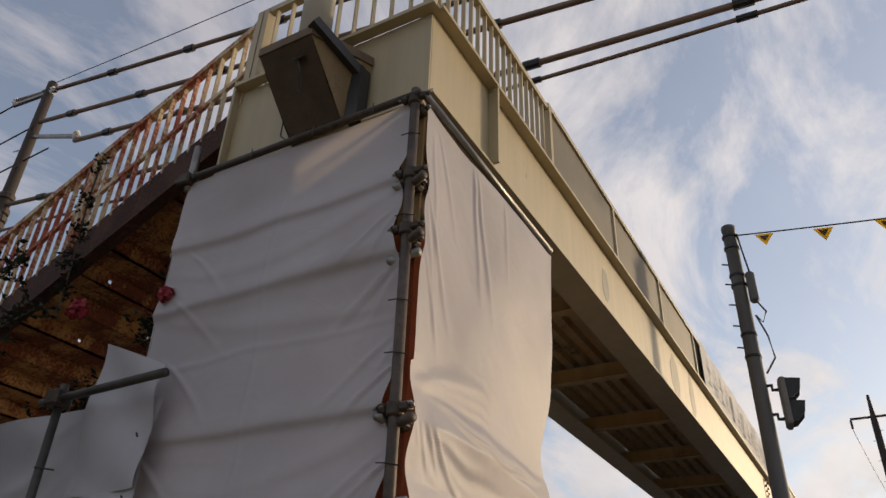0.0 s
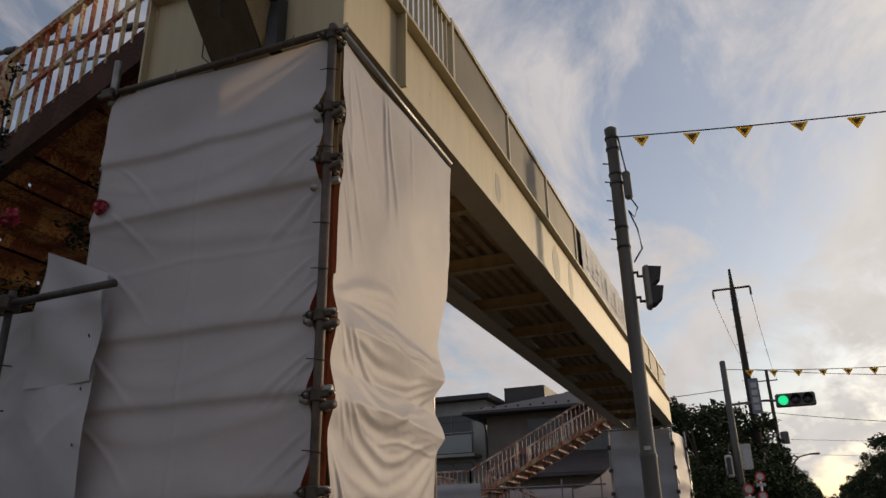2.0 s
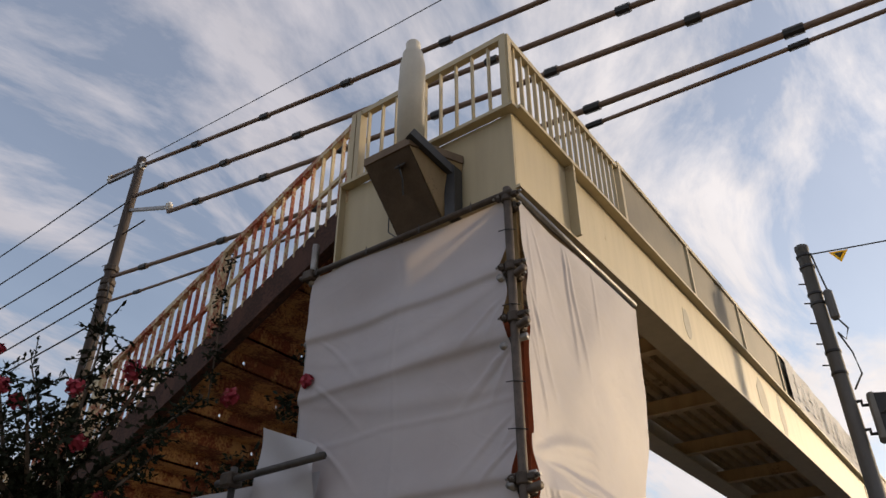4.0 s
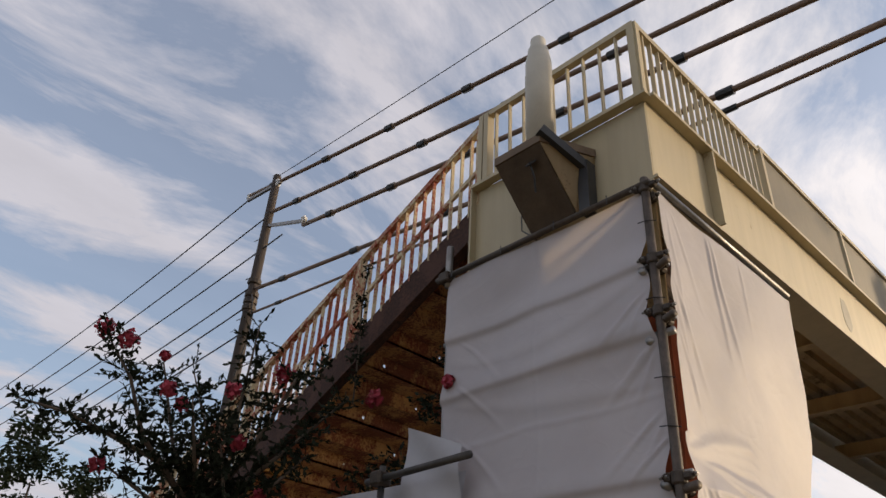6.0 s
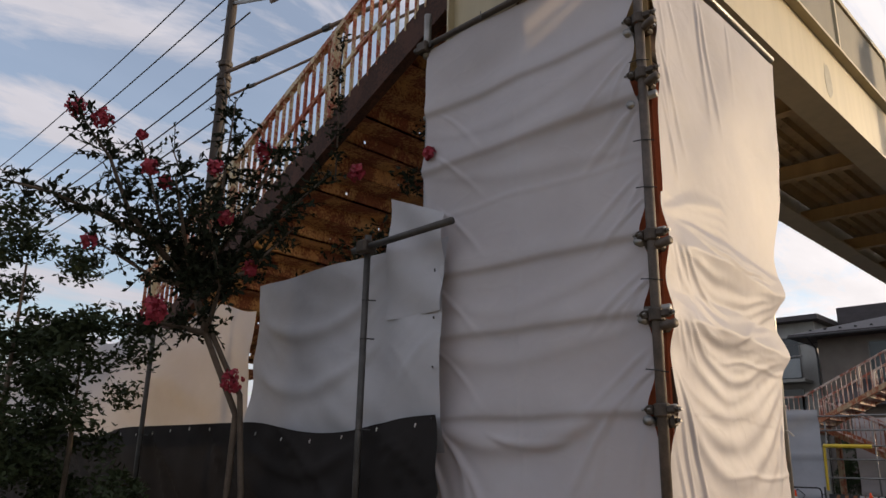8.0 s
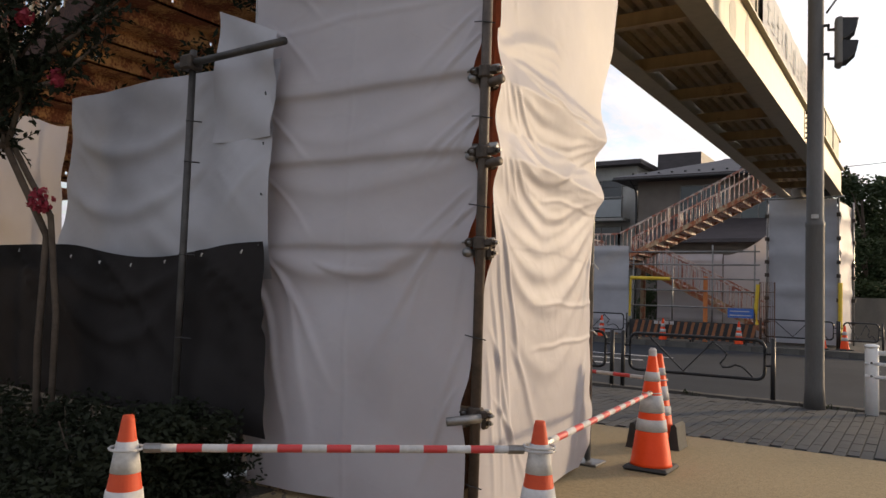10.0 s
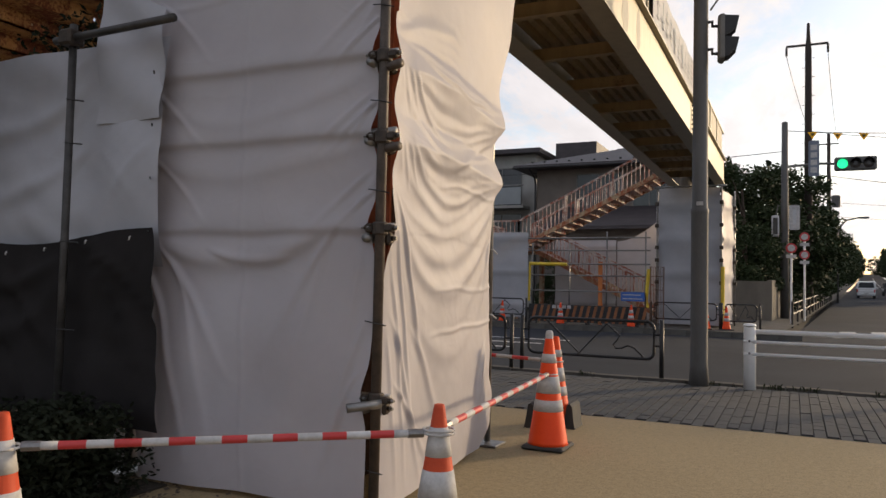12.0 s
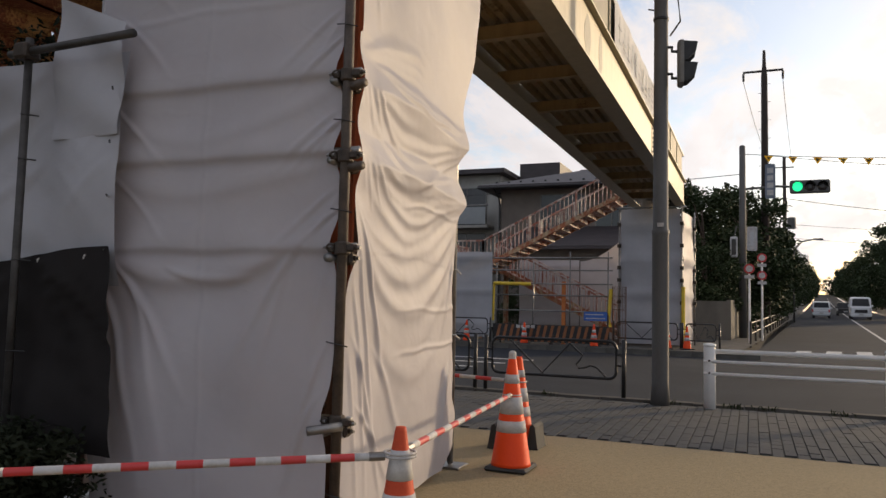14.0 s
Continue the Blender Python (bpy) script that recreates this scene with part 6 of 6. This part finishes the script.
part("bracket", tube(B(), [(-0.6, PYS - 0.1, 3.5), (PXS, PYS, 3.45)], 0.03, 6), M_POLE, fpole)
for x, y, z, n in ((-0.10, 30.0, 2.76, 1), (0.37, 33.0, 3.36, 2)):
    rs = thing("road_sign", (x, y, 0), "round red-rimmed road sign on a white post", "road sign", "road signs")
    part("post", tube(B(), [(x, y, 0), (x, y, z + 0.1)], 0.04, 8), M_WHITE, rs)
    for k in range(n):
        zc = z - 0.72 * k
        d_ = part("disc", lathe(B(), (0, 0, 0), [(0.185, 0), (0.185, 0.02)], 20), M_RED, rs)
        d_.matrix_basis = pose(x, y - 0.05, zc, 90, 0, 0)
        f_ = part("face", lathe(B(), (0, 0, 0), [(0.125, 0), (0.125, 0.006)], 18), M_BAND, d_)
        f_.matrix_basis = pose(0, 0, 0.021)
        part("plate", box(B(), x - 0.17, x + 0.17, y - 0.06, y - 0.04, zc - 0.36, zc - 0.24), M_BAND, rs)
tp = thing("utility_pole", (0.67, 43.3, 0), "tall dark utility pole with a crossarm above the trees", "utility pole")
part("pole", lathe(B(), (0.67, 43.3, 0), [(0.23, 0), (0.16, 14.0), (0.10, 14.6), (0.07, 15.4)], 12), M_POLE2, tp, smooth=True)
part("crossarm", bar(B(), (-0.40, 43.3, 14.25), (1.62, 43.3, 14.25), 0.09, 0.10), M_POLE2, tp)
for x in (-0.38, 1.60):
    part("insulator", tube(B(), [(x, 43.3, 14.2), (x, 43.3, 13.75)], 0.06, 6), M_BLACK, tp)
for k in range(16):
    part("step_bolt", tube(B(), [(0.67, 43.25, 6 + 0.5 * k), (0.67 + (0.3 if k % 2 else -0.3), 43.2, 6 + 0.5 * k)], 0.014, 5), M_BLACK, tp)
tp2 = thing("utility_pole", (2.92, 78, 0), "distant utility pole with crossarm and transformer", "utility pole")
part("pole", lathe(B(), (2.92, 78, 0), [(0.22, 0), (0.15, 16.0)], 10), M_POLE2, tp2, smooth=True)
part("crossarm", bar(B(), (2.0, 78, 15.0), (3.8, 78, 15.0), 0.1, 0.1), M_POLE2, tp2)
part("transformer", lathe(B(), (3.5, 77.8, 9.0), [(0.35, 0), (0.38, 0.1), (0.38, 1.0), (0.3, 1.1)], 12), M_POLE, tp2)
for a, b, s in (((-0.38, 43.3, 13.7), (2.05, 78, 15.0), 0.9), ((1.60, 43.3, 13.7), (3.75, 78, 15.0), 0.9), ((0.67, 43.3, 8.6), (2.92, 78, 10.0), 0.9), ((0.67, 43.3, 7.6), (2.92, 78, 9.0), 1.2), ((0.67, 43.3, 9.6), (30, 40, 8.0), 1.0), ((0.67, 43.3, 7.4), (30, 41, 6.6), 1.4), ((-0.36, 33.8, 7.0), (-30, 35, 7.2), 0.5), ((2.92, 78, 9.5), (40, 80, 9.0), 0.8), ((2.92, 78, 8.2), (40, 80, 7.6), 0.8)):
    cable(a, b, s, 0.016, 0, M_BLACK, thin)
pennant_line((PXS + 0.1, PYS, 7.85), (18, 34.5, 7.9), 0.75, 0.93, 17, 0.36, 0.5, "distant cord of small triangular pennants over the side road")
sl = thing("street_lamp", (2.9, 62, 0), "grey street lamp with a curved arm over the side road", "street lamp")
part("pole", tube(B(), [(2.9, 62, 0.2), (2.9, 62, 5.4), (3.05, 62, 6.0), (3.5, 62, 6.45), (4.3, 62, 6.62)], 0.08, 8, 0.05), M_POLE, sl, smooth=True)
part("lamp_head", box(B(), 4.2, 4.95, 61.85, 62.15, 6.56, 6.68, 0.05), M_POLE, sl)

# ---------- guard rail, kerb marks and vehicles on the side road ----------
gr = thing("side_guard_rail", (0.3, 30, 0), "dark pipe guard rail along the side pavement", "guard rail")
for k in range(16):
    y = 29.2 + 2.4 * k
    part("post", tube(B(), [(road_x(y, 0) - 0.35, y, rise(y)), (road_x(y, 0) - 0.35, y, rise(y) + 0.95)], 0.04, 6), M_BLACK, gr)
for dz in (0.88, 0.5):
    part("rail", tube(B(), [(road_x(29.2 + 2.4 * k, 0) - 0.35, 29.2 + 2.4 * k, rise(29.2 + 2.4 * k) + dz) for k in range(16)], 0.03, 6), M_BLACK, gr)
for k in range(10):
    x = 1.0 + 0.95 * k
    tagged(part("crosswalk_stripe", prism(B(), [(x, 24.2 + 0.5 * k), (x + 0.48, 24.5 + 0.5 * k), (x + 0.86, 28.2 + 0.55 * k), (x + 0.38, 28.0 + 0.55 * k)], "z", ROAD + 0.006, ROAD + 0.012), M_MARK), "worn white crosswalk stripe on asphalt", "road marking", "crosswalk stripes", "structure")
bm = B()
grid(bm, 1, 40, lambda u, v: (road_x(30 + 300 * v * v, 0.52) + 0.14 * u, 30 + 300 * v * v, rise(30 + 300 * v * v) + 0.012))
tagged(part("centre_line", bm, M_MARK), "worn pale centre line on the side road", "road marking", kind="structure")
for k in range(3):
    tagged(part("road_arrow", box(B(), -8.5 + 0.4 * k, -5.6 + 0.3 * k, 15.2 + 1.3 * k, 15.35 + 1.3 * k, ROAD + 0.001, ROAD + 0.006), M_MARK), "worn white marking on the crossing road", "road marking", kind="structure")


def vehicle(name, x, y, w, h, l, body, label, category, rear):
    z = rise(y)
    t = thing(name, (x, y, z), label, category)
    f0, f1, g0 = (0.03, 0.10, 0.60) if rear else (0.10, 0.22, 0.56)     # foot and head of the glass along the body, and its lower height
    b_ = part("body", prism(B(), [(y, z + 0.28), (y, z + h * 0.50), (y + l * f0, z + h * g0), (y + l * f1, z + h * 0.96), (y + l * 0.5, z + h), (y + l * 0.94, z + h * 0.95), (y + l, z + h * 0.5), (y + l, z + 0.3)], "x", x - w / 2, x + w / 2), body, t)
    bmesh_ = bmesh.new(); bmesh_.from_mesh(b_.data)
    bmesh.ops.bevel(bmesh_, geom=bmesh_.edges[:], offset=0.09, segments=2, affect="EDGES")
    bmesh_.to_mesh(b_.data); bmesh_.free()
    def glass(k):
        return y + l * (f0 + (f1 - f0) * k) - 0.035, z + h * (g0 + (0.96 - g0) * k)
    (ya, za), (yb, zb) = glass(0.06), glass(0.88)
    part("windscreen", plate((x - w * 0.43, ya, za), (x + w * 0.43, ya, za), (x + w * 0.38, yb, zb), (x - w * 0.38, yb, zb), thick=0.03), M_GLASS, t, "dark glass")
    for s_ in (-1, 1):
        part("wing_mirror", box(B(), x + s_ * (w / 2 + 0.10) - 0.08, x + s_ * (w / 2 + 0.10) + 0.08, y + l * f1, y + l * f1 + 0.10, z + h * 0.56, z + h * 0.66, 0.02), body, t)
    t.rotation_euler = (0, 0, -0.072)
    part("bumper", box(B(), x - w * 0.48, x + w * 0.48, y - 0.07, y + 0.1, z + 0.28, z + 0.52, 0.04), body, t)
    part("plate", box(B(), x - 0.18, x + 0.18, y - 0.085, y - 0.072, z + 0.40, z + 0.56), M_BAND, t)
    for s in (-1, 1):
        part("lamp", box(B(), x + s * w * 0.46 - 0.1, x + s * w * 0.46 + 0.02, y - 0.03, y + 0.06, z + h * 0.36, z + h * 0.52, 0.02), M_RED if rear else M_BAND, t)
        for yy in (y + l * 0.18, y + l * 0.82):
            wh = part("wheel", lathe(B(), (0, 0, 0), [(0.18, -0.1), (0.30, -0.1), (0.30, 0.1), (0.18, 0.1)], 16), M_RUBBER, t)
            wh.matrix_basis = pose(x + s * (w / 2 - 0.09), yy, z + 0.30, 0, 90, 0)
    if not rear:
        part("grille", box(B(), x - w * 0.30, x + w * 0.30, y - 0.03, y + 0.02, z + h * 0.30, z + h * 0.44), M_BLACK, t)


vehicle("car", 6.0, 78.5, 1.5, 1.62, 3.4, M_CARWHITE, "small white car seen from behind on the side road", "car", True)
vehicle("van", 9.0, 76, 1.66, 2.1, 4.8, M_CARWHITE, "white van coming down the side road", "van", False)
vehicle("car", 9.4, 92, 1.65, 1.5, 4.2, M_BLACK, "dark car waiting far up the side road", "car", False)

# ---------- kerbs and paving blocks ----------
def stone(w, d, h):
    bm = B()
    box(bm, -w / 2, w / 2, -d / 2, d / 2, 0, h, 0.003)
    me = bpy.data.meshes.new("stone")
    bm.to_mesh(me); bm.free()
    return me


kerb = tagged(thing("kerb", (0, 10.2, 0)), "row of dark weathered concrete kerb stones", "kerb", kind="structure")
me = stone(0.592, 0.17, 0.17); me.materials.append(M_KERB)
for k in range(34):
    piece("kerb_stone", me, pose(-10 + 0.6 * k, 10.22 + 0.006 * math.sin(k * 1.9), -0.14 + 0.004 * math.sin(k * 2.7)), kerb)
kerb2 = tagged(thing("kerb", (-15, 22.25, 0)), "row of concrete kerb stones across the road", "kerb", kind="structure")
for k in range(40):
    piece("kerb_stone", me, pose(-23.5 + 0.6 * k, 22.24, -0.14), kerb2)
me = stone(0.092, 0.1988, 0.06); me.materials.append(M_BLOCK)
rb2 = random.Random(9)
bm_far = B()
near = []
for r in range(15):
    for k in range(140):
        x, y = -6.0 + 0.1 * k, 7.15 + 0.2 * r + (0.1 if k % 2 and r < 14 else 0) 
        near.append((abs(x + 0.2) + 0.9 * (y - 7.1), x, y))
near.sort()
for k, (_, x, y) in enumerate(near):
    dz, tilt = rb2.gauss(0, 0.0015), rb2.gauss(0, 0.5)
    if k < 300:
        piece("paving_block", me, pose(x, y, -0.058 + dz, tilt * 0.6, tilt, 0), base)
    else:
        box(bm_far, x - 0.046, x + 0.046, y - 0.0994, y + 0.0994, -0.058 + dz, 0.002 + dz)
part("paving_blocks", bm_far, M_BLOCK, base)["kind"] = "stuff"

# ---------- weeds along the kerb ----------
rw = random.Random(31)
for x, y, n in ((-0.18, 10.06, 40), (0.14, 10.08, 26), (0.95, 10.06, 22), (1.62, 10.08, 30), (-0.95, 10.05, 14), (-2.62, 10.08, 16)):
    wd = thing("weed", (x, y, 0), "small tuft of green weeds in the kerb joint", "weed", "kerb weeds")
    bm = B()
    for k in range(n):
        a_, r_ = rw.random() * 6.3, rw.uniform(0.02, 0.13)
        c = Vector((x + rw.gauss(0, 0.07), y + rw.gauss(0, 0.015), 0.0))
        tip = c + Vector((r_ * math.cos(a_) * 0.6, r_ * math.sin(a_) * 0.4, rw.uniform(0.03, 0.09)))
        side = Vector((-math.sin(a_), math.cos(a_), 0)) * 0.008
        m_ = c.lerp(tip, 0.5) + Vector((0, 0, 0.012))
        bm.faces.new([bm.verts.new(c), bm.verts.new(m_ + side), bm.verts.new(tip), bm.verts.new(m_ - side)])
    raw("leaves", bm, M_LEAF2, wd, kind="stuff")
